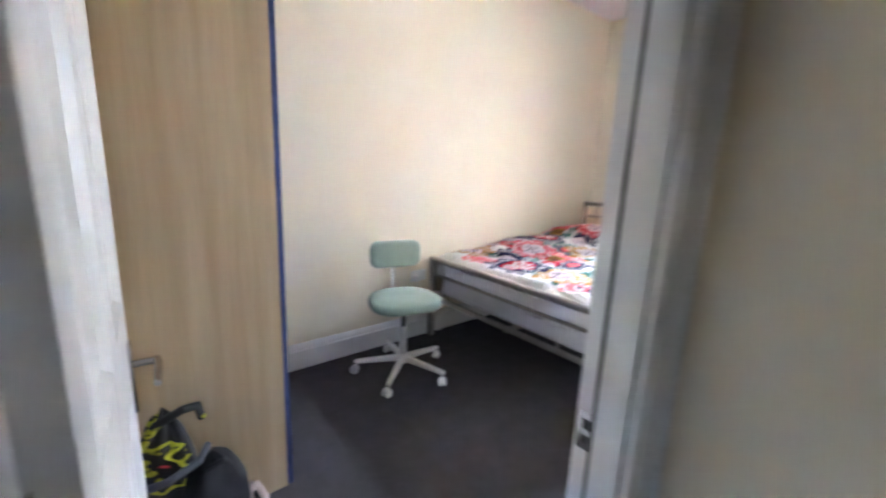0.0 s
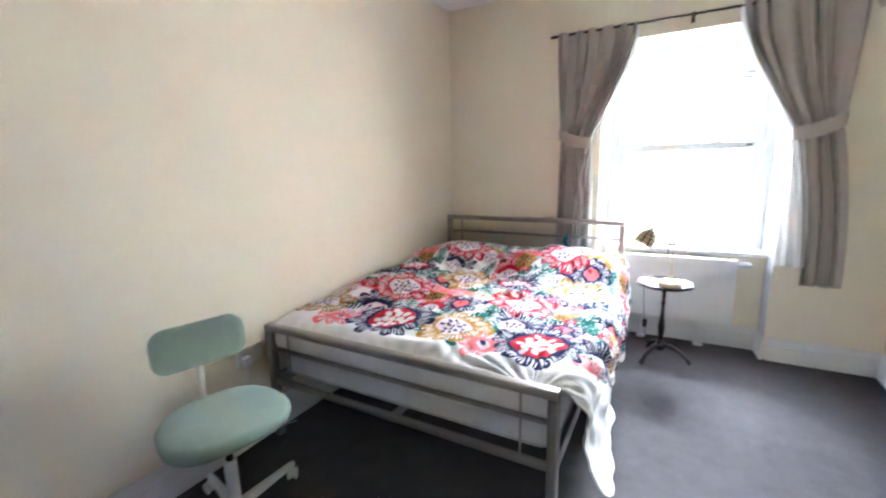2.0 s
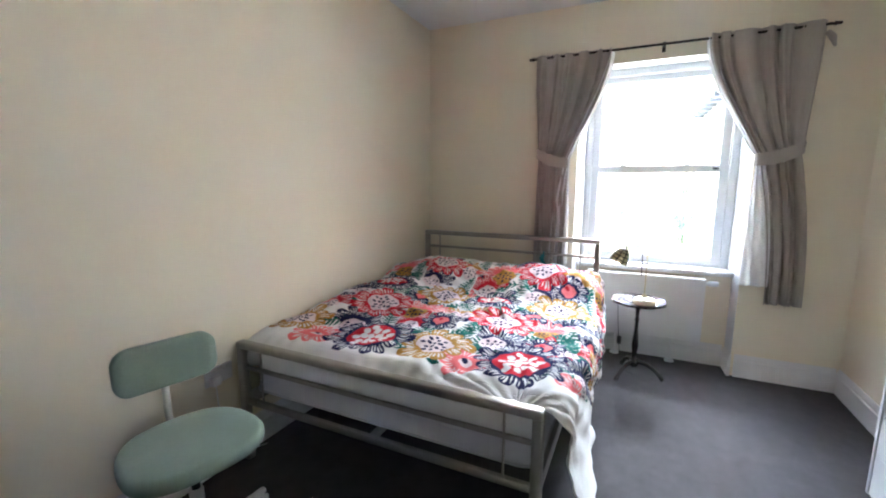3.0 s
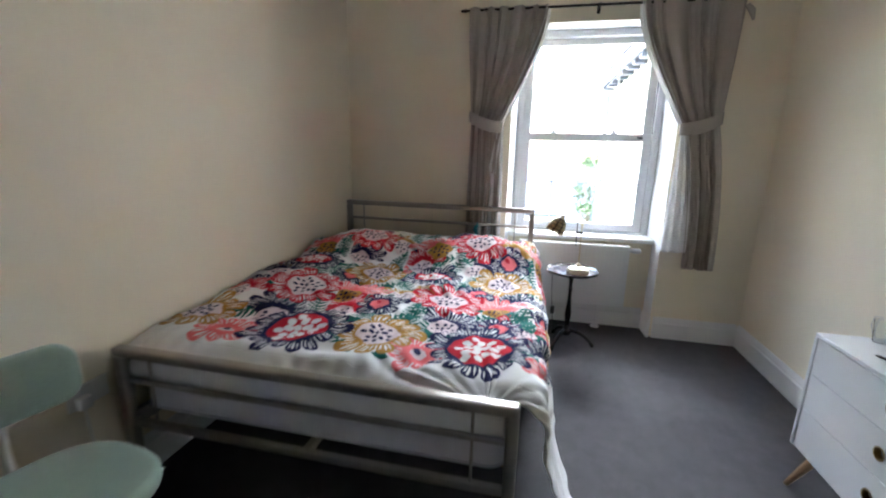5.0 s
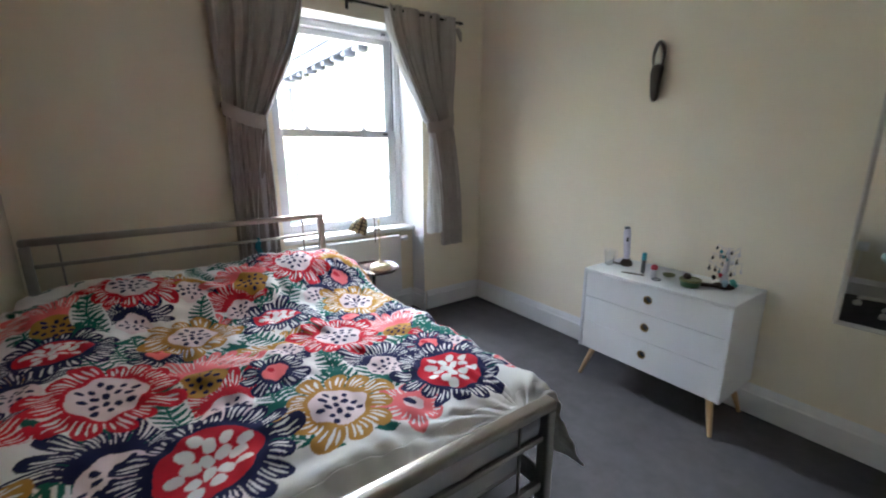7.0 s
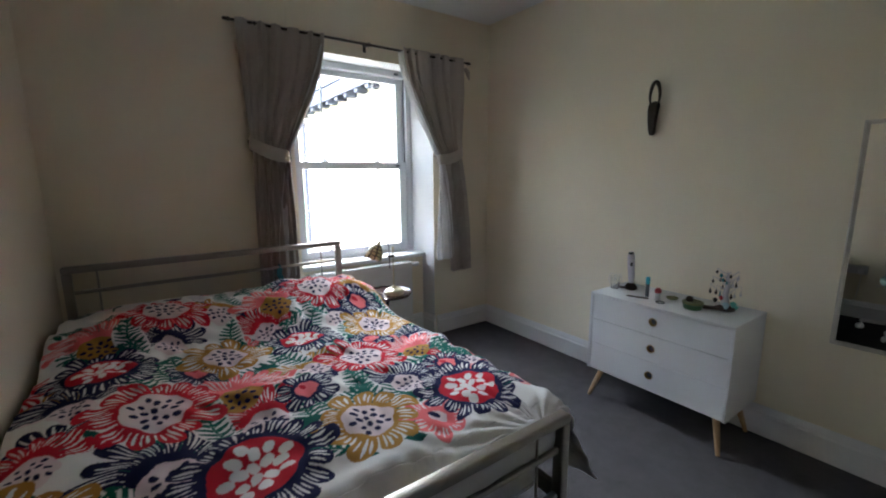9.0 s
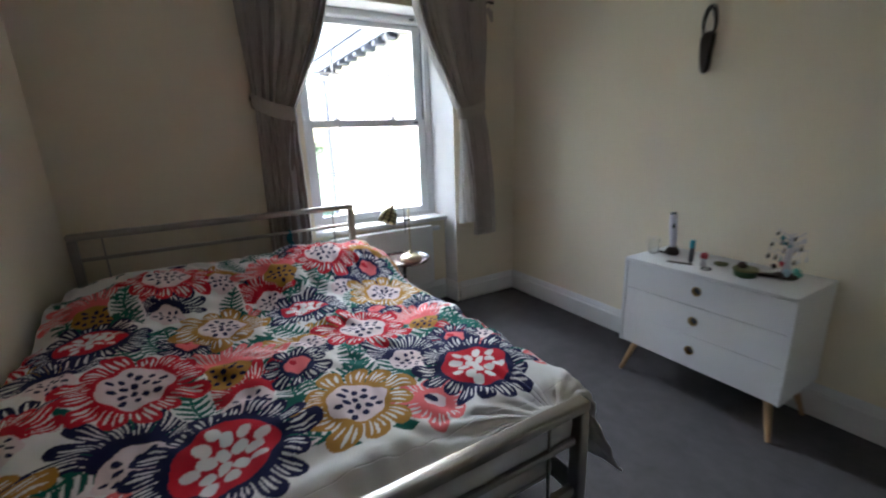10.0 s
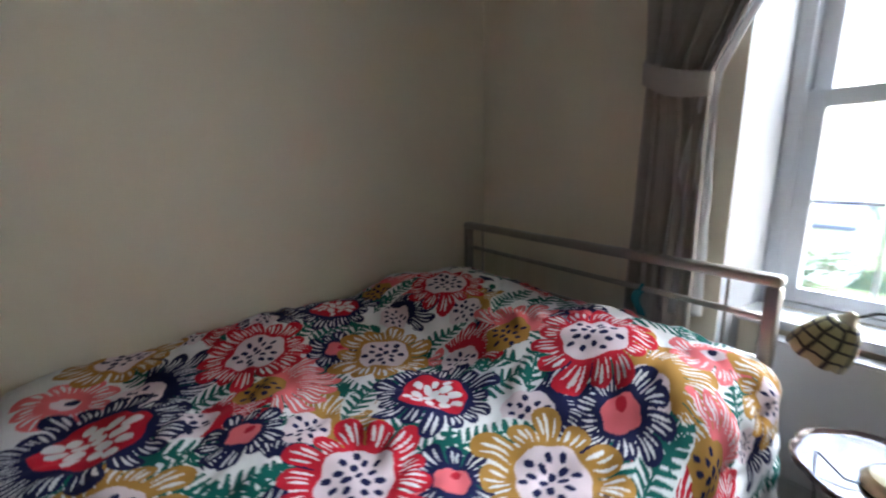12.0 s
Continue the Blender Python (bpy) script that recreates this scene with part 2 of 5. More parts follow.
c = Mat("patterned_bag_cloth", rough=0.7)
v = c.coords()
n1 = c.noise(c.coords((1, 1, 1.8)), 7, 2)
col = c.ramp(n1, [(0.46, (0.012, 0.012, 0.014)), (0.50, (0.012, 0.012, 0.014)), (0.515, (0.55, 0.55, 0.03)), (0.56, (0.55, 0.55, 0.03)), (0.575, (0.012, 0.012, 0.014)), (0.66, (0.012, 0.012, 0.014)), (0.67, (0.55, 0.04, 0.06))])
c.link(col, "Base Color")
M_BAG = c.m
M_BAGBLACK = solid("black_nylon", (0.012, 0.013, 0.018), 0.75, bump=0.3, fine=220)

# ---- the room ----
XW, YL, YR, H = 4.435, 2.841, -0.28, 2.764    # window wall, bed wall, chest wall, ceiling
XB, YD0, YD1 = 0.203, 0.663, 0.781                 # wall behind the wardrobe; the door wall
XJ = 1.241                                         # the step in the wall beside the door
DX0, DX1, DH = 0.219, 1.049, 2.033                # the doorway
WY0, WY1, WZ0, WZ1 = 0.34, 1.509, 0.738, 2.306  # the window's recess
XA, XF, XO = 4.601, 4.74, 4.922                   # wall under the board; window frame; outside face
BASE_H, BASE_T = 0.170, 0.02


def slab(name, x0, x1, y0, y1, z0, z1, mat, parent=None, bevel=0.0):
    return part(name, boxbm(x0, x1, y0, y1, z0, z1, bevel=bevel), mat, parent, kind="" if parent else "structure")


def prism(name, pts, z0, z1, mat, parent=None):
    """A plan outline, extruded upwards."""
    bm = extrude(bmesh.new(), pts, lambda u, v, w: (u, v, z0 + w), z1 - z0)
    return part(name, bm, mat, parent, kind="" if parent else "structure", smooth=False)


slab("floor", -1.6, XO, -2.4, YL + 0.1, -0.1, 0, M_CARPET)
slab("ceiling", -1.6, XO, -2.4, YL + 0.1, H, H + 0.1, M_CEIL)
slab("wall_bed", XB - 0.1, XO, YL, YL + 0.1, 0, H, M_WALL)
slab("wall_back", XB - 0.1, XB, YD1, YL, 0, H, M_WALL)
slab("wall_chest", XJ - 0.1, XO, YR - 0.1, YR, 0, H, M_WALL)
slab("wall_step", XJ - 0.1, XJ, YR, YD0, 0, H, M_WALL)
bm = bmesh.new()
block(bm, -1.5, DX0, YD0, YD1, 0, H)
block(bm, DX1, XJ, YD0, YD1, 0, H)
block(bm, DX0, DX1, YD0, YD1, DH, H)
part("wall_door", bm, M_WALL, kind="structure", smooth=False)
slab("wall_hall_end", XJ - 0.1, XJ - 0.002, -2.3, YR - 0.102, 0, H, M_WALL)
slab("wall_hall_south", -1.5, XJ - 0.1, -2.3, -2.2, 0, H, M_WALL)
# unseen wall; its small opening is added only to let daylight brighten the hall
bm = bmesh.new()
for q in ((-2.3, -1.55, 0, H), (-1.25, YD1, 0, H), (-1.55, -1.25, 0, 1.35), (-1.55, -1.25, 1.58, H)):
    block(bm, -1.6, -1.5, q[0], q[1], q[2], q[3])
part("wall_hall_west", bm, M_WALL, kind="structure", smooth=False)

# the window wall: two piers with splayed sides, the wall under the board, the lintel with its sloping soffit
pier_right = prism("wall_window_pier", [(XW, YR), (XO, YR), (XO, WY0 + 0.03), (XF, WY0 + 0.03), (XW, WY0)], 0, H, M_WALL)
pier_left = prism("wall_window_pier", [(XW, WY1), (XF, WY1 - 0.03), (XO, WY1 - 0.03), (XO, YL), (XW, YL)], 0, H, M_WALL)
slab("wall_window_apron", XA, XO, WY0 + 0.015, WY1 - 0.015, 0, WZ0 - 0.005, M_WALL)
prof = [(XW, WZ1), (XF, WZ1 + 0.03), (XO, WZ1 + 0.03), (XO, H), (XW, H)]
lintel = part("wall_window_lintel", rings(bmesh.new(), [[(x, y, z) for x, z in prof] for y in (WY0 + 0.001, WY1 - 0.001)]), M_WALL, kind="structure", smooth=False)

for ob in (pier_right, pier_left, lintel):
    ob.data.materials.append(M_REVEAL)
    for f in ob.data.polygons:
        c = f.center
        side = WY0 - 0.01 < c.y < WY1 + 0.01 and abs(f.normal.z) < 0.5 and abs(f.normal.y) > 0.5
        under = f.normal.z < -0.5 and c.z > 1
        if (side if ob != lintel else under) and XW < c.x < XO:
            f.material_index = 1


def skirting(x0, y0, x1, y1, side):
    """A moulded skirting board along a wall; side is the room side (+1: to the left of the way)."""
    d = Vector((x1 - x0, y1 - y0, 0))
    n = Vector((-d.y, d.x, 0)).normalized() * side
    prof = [(0, 0), (BASE_T, 0), (BASE_T, BASE_H * 0.72), (BASE_T - 0.003, BASE_H * 0.75), (BASE_T - 0.006, BASE_H * 0.77),
            (BASE_T - 0.006, BASE_H * 0.83), (BASE_T - 0.010, BASE_H * 0.90), (0.006, BASE_H * 0.97), (0.004, BASE_H), (0, BASE_H)]
    a, b = Vector((x0, y0, 0)), Vector((x1, y1, 0))
    loops = [[p + n * u + Vector((0, 0, v)) for u, v in prof] for p in (a, b)]
    return part("baseboard", rings(bmesh.new(), loops), M_GLOSS, kind="structure", angle=30)


skirting(XB, YL, XW, YL, -1)
skirting(XW, YL - BASE_T, XW, WY1, -1)
skirting(XW, WY0 - BASE_T, XW, YR + BASE_T, -1)
skirting(XA, WY0 + BASE_T + 0.012, XA, WY1 - BASE_T - 0.012, 1)
skirting(XW - BASE_T, WY0, XA, WY0 + 0.012, 1)
skirting(XJ, YR, XW, YR, 1)
skirting(XJ, YD1, XJ, YR + BASE_T, 1)
skirting(XB, 1.6, XB, YL - BASE_T, -1)

# door lining, stops and architraves
def lining():
    f = tagged(new("door_1"), kind="structure")
    t = 0.025
    y0, y1 = YD0 - 0.004, YD1 + 0.004
    slab("door_frame", DX0, DX0 + t, y0, y1, 0, DH, M_GLOSS, f, 0.002)
    slab("door_frame", DX1 - t, DX1, y0, y1, 0, DH, M_GLOSS, f, 0.002)
    slab("door_frame", DX0 + t, DX1 - t, y0, y1, DH - t, DH, M_GLOSS, f, 0.002)
    s0, s1 = YD0 + 0.015, YD1 - 0.043
    slab("door_stop", DX0 + t, DX0 + t + 0.012, s0, s1, 0, DH - t, M_GLOSS, f, 0.002)
    slab("door_stop", DX1 - t - 0.012, DX1 - t, s0, s1, 0, DH - t, M_GLOSS, f, 0.002)
    prof = [(0, 0), (0.075, 0), (0.075, 0.020), (0.066, 0.024), (0.060, 0.018), (0.050, 0.018), (0.030, 0.014), (0.008, 0.011), (0.003, 0.009), (0, 0.006)]
    for x, s in ((DX0 + 0.006, -1), (DX1 - 0.006, 1)):
        for y, o in ((YD0, -1), (YD1, 1)):
            if s < 0 and o < 0:
                continue
            k = min(1.0, (XJ - x - 0.002) / 0.075) if s > 0 else min(1.0, (x - XB - 0.002) / 0.075)
            loops = [[(x + s * u * k, y + o * v, z) for u, v in prof] for z in (0, DH + 0.06)]
            part("architrave", rings(bmesh.new(), loops), M_GLOSS, f, angle=30)
    # narrow black strip, full height, in the corner of the rebate
    part("rebate_strip", boxbm(DX1 - t - 0.009, DX1 - t - 0.001, s1 + 0.0005, s1 + 0.0085, 0, DH - t - 0.002), M_BLACK, f, "narrow black strip in the door rebate corner")
    # strike plate on the closing side
    z = 0.837
    bm = boxbm(DX1 - t - 0.0015, DX1 - t + 0.001, YD1 - 0.040, YD1 - 0.002, z - 0.042, z + 0.042, bevel=0.0006)
    part("strike_plate", bm, M_CHROME, f, "worn steel strike plate")
    # no real holes: two black blocks stand for the shade inside the recesses
    part("latch_hole_shade", boxbm(DX1 - t - 0.0022, DX1 - t, YD1 - 0.030, YD1 - 0.014, z + 0.004, z + 0.026), M_BLACK, f, "black block standing for shade in the latch recess")
    part("latch_hole_shade", boxbm(DX1 - t - 0.0022, DX1 - t, YD1 - 0.028, YD1 - 0.016, z - 0.028, z - 0.010), M_BLACK, f, "black block standing for shade in the bolt recess")
    return f


lining()


def door_leaf():
    """The panelled door, standing open into the room. Its own x runs from the hinge to the free edge."""
    L, T, HT = 0.779, 0.036, DH - 0.032
    a = 86.0
    d = thing("panel_door", DX0 + 0.027, YD1 + 0.010, 0.006, "white gloss-painted panelled door standing open", "door", a)
    st, mid = 0.095, 1.016
    bm = bmesh.new()
    rails = ((0, 0.20), (mid - 0.17, mid), (HT - 0.10, HT))
    for u0, u1 in ((0, st), (L - st, L), (L / 2 - st / 2, L / 2 + st / 2)):
        block(bm, u0, u1, -T, 0, 0, HT, bevel=0.0015)
    for z0, z1 in rails:
        for u0, u1 in ((st, L / 2 - st / 2), (L / 2 + st / 2, L - st)):
            block(bm, u0, u1, -T, 0, z0, z1)
    part("leaf_frame", bm, M_GLOSS, d)
    for u0, u1 in ((st, L / 2 - st / 2), (L / 2 + st / 2, L - st)):
        for z0, z1 in ((0.20, mid - 0.17), (mid, HT - 0.10)):
            bm = bmesh.new()
            block(bm, u0, u1, -T + 0.012, -0.012, z0, z1)
            for face, sgn in ((0.0, 1), (-T, -1)):
                w, dep = 0.022, 0.011
                outer = [(u0, z0), (u1, z0), (u1, z1), (u0, z1)]
                def ring(o, y):
                    return [(u0 + o, y, z0 + o), (u1 - o, y, z0 + o), (u1 - o, y, z1 - o), (u0 + o, y, z1 - o)]
                rings(bm, [ring(0, face - sgn * 0.001), ring(0.006, face + sgn * 0.002), ring(0.012, face - sgn * 0.002), ring(w, face - sgn * dep)], cap=False)
                rings(bm, [ring(w + 0.03, face - sgn * dep), ring(w + 0.045, face - sgn * (dep - 0.004)), ring(w + 0.046, face - sgn * (dep - 0.004))], cap=True)
            part("panel", bm, M_GLOSS, d, angle=25)
    z = 0.829
    for s, y in ((-1, -T), (1, 0)):
        h = part("door_handle", boxbm(L - 0.075, L - 0.035, min(y, y + s * 0.008), max(y, y + s * 0.008), z - 0.085, z + 0.085, bevel=0.003), M_CHROME, d, "brushed chrome lever handle")
        bm = bmesh.new()
        tube(bm, [(L - 0.055, y, z + 0.03), (L - 0.055, y + s * 0.05, z + 0.03)], 0.009, 12)
        tube(bm, [(L - 0.048, y + s * 0.052, z + 0.03), (L - 0.075, y + s * 0.055, z + 0.03), (L - 0.12, y + s * 0.053, z + 0.028), (L - 0.165, y + s * 0.05, z + 0.024)], [0.0095, 0.0095, 0.0085, 0.008], 12)
        part("lever", bm, M_CHROME, h)
    part("latch_plate", boxbm(L - 0.0005, L + 0.0015, -T + 0.006, -0.006, z - 0.06, z + 0.09), M_CHROME, d, "steel latch plate")
    for zz in (0.22, 1.0, 1.75):
        part("hinge", tube(bmesh.new(), [(-0.006, -0.004, zz), (-0.006, -0.004, zz + 0.09)], 0.005, 8), M_CHROME, d, "steel butt hinge")
    return d


door_leaf()


def wardrobe():
    X1, Y0, Y1, HT = 0.829, 1.91, 2.761, 2.05
    w = thing("wardrobe", XB + 0.03, Y0, 0, "tall pale wood wardrobe with blue front edging", "wardrobe")
    D, W, t = X1 - XB - 0.03, Y1 - Y0, 0.018
    part("side_panel", boxbm(0, D - 0.022, 0, t, 0, HT, bevel=0.001), M_BEECH, w, "pale beech side panel")
    part("side_panel", boxbm(0, D - 0.022, W - t, W, 0, HT, bevel=0.001), M_BEECH, w, "pale beech side panel")
    part("top_panel", boxbm(0, D - 0.022, t, W - t, HT - t, HT), M_BEECH, w)
    part("back_panel", boxbm(0, 0.005, t, W - t, 0.05, HT - t), M_BEECH, w)
    part("plinth", boxbm(D - 0.06, D - 0.045, t, W - t, 0, 0.06), M_BEECH, w)
    for i in (0, 1):
        y0 = i * W / 2 + 0.001
        dr = part("wardrobe_door", boxbm(D - 0.020, D - 0.001, y0, y0 + W / 2 - 0.002, 0.004, HT, bevel=0.0015), M_BLUE, w, "blue-edged wardrobe door")
        yb = 0.289 if i == 0 else W - 0.289
        bm = bmesh.new()
        tube(bm, [(D + 0.036, yb, 1.145), (D + 0.036, yb, 1.498)], 0.008, 12)
        for zz in (1.214, 1.45):
            tube(bm, [(D - 0.002, yb, zz), (D + 0.036, yb, zz)], 0.004, 8)
        part("bar_handle", bm, M_ALU, dr, "long brushed bar handle")
    return w


wardrobe()


def tags():
    """Festival wristband and paper tags hung on the wardrobe's bar handle."""
    x, y, z = 0.829 + 0.036, 2.199, 1.209
    g = thing("hanging_tags", x, y, z, "yellow and orange ribbon with paper tag on the wardrobe handle", "wristband")
    bm = lathe(bmesh.new(), [(0.0095, -0.012), (0.011, -0.008), (0.011, 0.008), (0.0095, 0.012)], 12)
    part("loop", bm, M_ORANGE, g, "orange ribbon loop")
    bm = bmesh.new()
    rows = []
    for k in range(13):
        f = k / 12
        rows.append([(0.020 + 0.030 * f + 0.004 * math.sin(5 * f) + 0.010 * s, -0.004 + 0.004 * s, -0.035 - 0.165 * f) for s in (-1, 1)])
    rings(bm, [[(a[0], a[1], a[2]), (b[0], b[1], b[2]), (b[0], b[1] + 0.0015, b[2]), (a[0], a[1] + 0.0015, a[2])] for a, b in rows])
    part("ribbon", bm, M_RIBBON, g, "yellow ribbon with orange bands")
    part("tag", boxbm(-0.012, 0.014, 0.000, 0.002, -0.12, -0.02, bevel=0.0008), M_PAPER, g, "small white paper tag")
    part("ribbon", boxbm(0.002, 0.016, 0.008, 0.0095, -0.165, -0.12), M_YELLOW, g, "pale yellow ribbon end")
    return g


tags()


def sash_window():
    w = tagged(new("window_1"), kind="structure")
    y0, y1, z0, z1 = WY0 + 0.031, WY1 - 0.031, WZ0 + 0.014, WZ1 + 0.028
    GY0, GY1 = 0.489, 1.366
    def bar(name, x0, x1, a0, a1, b0, b1, bev=0.003):
        return part(name, boxbm(x0, x1, a0, a1, b0, b1, bevel=bev), M_UPVC, w)
    t = 0.062
    bar("window_frame", XF, XF + 0.12, y0, y0 + t - 0.012, z0, z1)
    bar("window_frame", XF, XF + 0.12, y1 - t + 0.012, y1, z0, z1)
    bar("window_frame", XF, XF + 0.12, y0 + t - 0.012, y1 - t + 0.012, 2.284, z1)
    bar("window_frame", XF, XF + 0.12, y0 + t - 0.012, y1 - t + 0.012, z0, 0.773)
    for a, b in ((y0 + 0.006, y0 + 0.030), (y1 - 0.030, y1 - 0.006)):
        bar("frame_bead", XF - 0.008, XF - 0.0005, a, b, z0 + 0.02, 2.268)
    for nm, x, zb, zt, gb, gt in (("lower", XF + 0.012, 0.775, 1.56, 0.83, 1.5), ("upper", XF + 0.056, 1.503, 2.282, 1.56, 2.236)):
        s = part(nm + "_sash", bmesh.new(), M_UPVC, w)
        sy0, sy1 = 0.425, 1.431
        bm = bmesh.new()
        block(bm, x, x + 0.04, sy0, GY0, zb, zt, bevel=0.003)
        block(bm, x, x + 0.04, GY1, sy1, zb, zt, bevel=0.003)
        block(bm, x, x + 0.04, GY0, GY1, zb, gb, bevel=0.003)
        block(bm, x, x + 0.04, GY0, GY1, gt, zt, bevel=0.003)
        bm.to_mesh(s.data)
        bm.free()
        for yb in (0.233, 0.752):
            yy = GY1 + (GY0 - GY1) * yb
            part("glazing_bar", boxbm(x + 0.016, x + 0.022, yy - 0.006, yy + 0.006, gb, gt), M_UPVC, s)
        zz = (gb + gt) / 2
        part("glazing_bar", boxbm(x + 0.015, x + 0.023, GY0, GY1, zz - 0.006, zz + 0.006), M_UPVC, s)
        g = part("pane", boxbm(x + 0.012, x + 0.0145, GY0, GY1, gb, gt), M_GLASS, s, "clear window glass")
        g.visible_shadow = False
    # dark side channels above the lower sash
    for a, b in ((y0 + t - 0.012, 0.425), (1.431, y1 - t + 0.012)):
        part("sash_channel", boxbm(XF + 0.03, XF + 0.05, a, b, 1.562, 2.279), M_DARKGREY, w, "dark grey sash balance channel")
    for yb in (1.177, 0.709):
        l = part("sash_lock", lathe(bmesh.new(), [(0.030, 0), (0.030, 0.005), (0.018, 0.018), (0.010, 0.028)], 14, (XF + 0.03, yb, 1.56)), M_UPVC, w, "small white sash fastener")
        part("lock_lever", boxbm(XF + 0.018, XF + 0.034, yb - 0.004, yb + 0.028, 1.56 + 0.020, 1.56 + 0.031, bevel=0.003), M_UPVC, l)
    for zz, xx in ((2.306, XF), (1.53, XF + 0.012)):
        part("restrictor", boxbm(xx - 0.006, xx - 0.0005, 0.492, 0.535, zz - 0.009, zz + 0.009, bevel=0.002), M_DARKGREY, w, "small dark catch on the window frame")
    part("window_sill", boxbm(XA - 0.043, XF, WY0 + 0.013, WY1 - 0.013, WZ0 - 0.022, WZ0 + 0.013, bevel=0.006), M_GLOSS, w, "white gloss window board")
    part("outer_sill", boxbm(XF + 0.12, XO + 0.06, y0, y1, WZ0 - 0.03, WZ0 + 0.013, bevel=0.004), M_STONE, w, "stone outer sill")
    return w


sash_window()


def radiator():
    y0, y1, z0, z1 = 0.532, 1.391, 0.184, 0.696
    x0, x1 = 4.499, 4.499 + 0.068
    r = thing("radiator", (x0 + x1) / 2, (y0 + y1) / 2, z0, "white enamelled panel radiator under the window board", "radiator")
    hx, hy, hz = (x1 - x0) / 2, (y1 - y0) / 2, z1 - z0
    bm = bmesh.new()
    n = int((y1 - y0) / 0.034)
    prof = []
    for k in range(n):
        a = -hy + 0.02 + k * (2 * hy - 0.04) / n
        w = (2 * hy - 0.04) / n
        prof += [(a, 0.0), (a + w * 0.35, 0.0), (a + w * 0.5, 0.006), (a + w * 0.85, 0.006)]
    out = [(-hy, 0.002)] + [(a, d * 0.05) for a, d in prof] + [(hy, 0.002)]
    loops = [[(-hx + d, a, zz) for a, d in out] + [(-hx + 0.014, a, zz) for a, d in out[::-1]] for zz in (0.012, hz - 0.012)]
    rings(bm, loops)
    part("front_panel", bm, M_RAD, r)
    part("rear_panel", boxbm(hx - 0.014, hx, -hy, hy, 0.012, hz - 0.012, bevel=0.003), M_RAD, r)
    bm = bmesh.new()
    for k in range(40):
        a = -hy + 0.03 + k * (2 * hy - 0.06) / 39
        block(bm, -hx + 0.016, hx - 0.016, a, a + 0.003, 0.02, hz - 0.02)
    part("fins", bm, M_RAD, r)
    top = part("top_grille", boxbm(-hx, hx, -hy, hy, hz - 0.011, hz, bevel=0.003), M_RAD, r)
    for yy in (0.731, 1.14):
        q = yy - (y0 + y1) / 2
        bm = bmesh.new()
        tube(bm, [(-0.004, q, 0.015), (-0.004, q, -0.06), (-0.006, q, -z0 + 0.01)], 0.0075, 10)
        p = part("pipe", bm, M_RAD, r, "white painted pipe tail")
        part("pipe_collar", lathe(bmesh.new(), [(0.036, 0), (0.036, 0.006), (0.026, 0.016), (0.012, 0.022)], 20, (-0.006, q, -z0 + 0.001)), M_UPVC, p, "round white pipe collar")
    bm = bmesh.new()
    pts = [(0.011, 0.0), (0.013, -0.012), (0.019, -0.02), (0.021, -0.045), (0.020, -0.075), (0.015, -0.084)]
    loops = [[(rad * math.cos(a), -hy + d, hz - 0.035 + rad * math.sin(a)) for a in [2 * math.pi * k / 18 for k in range(18)]] for rad, d in pts]
    part("thermostat_valve", rings(bm, loops), M_UPVC, r, "white thermostatic valve head")
    return r


radiator()


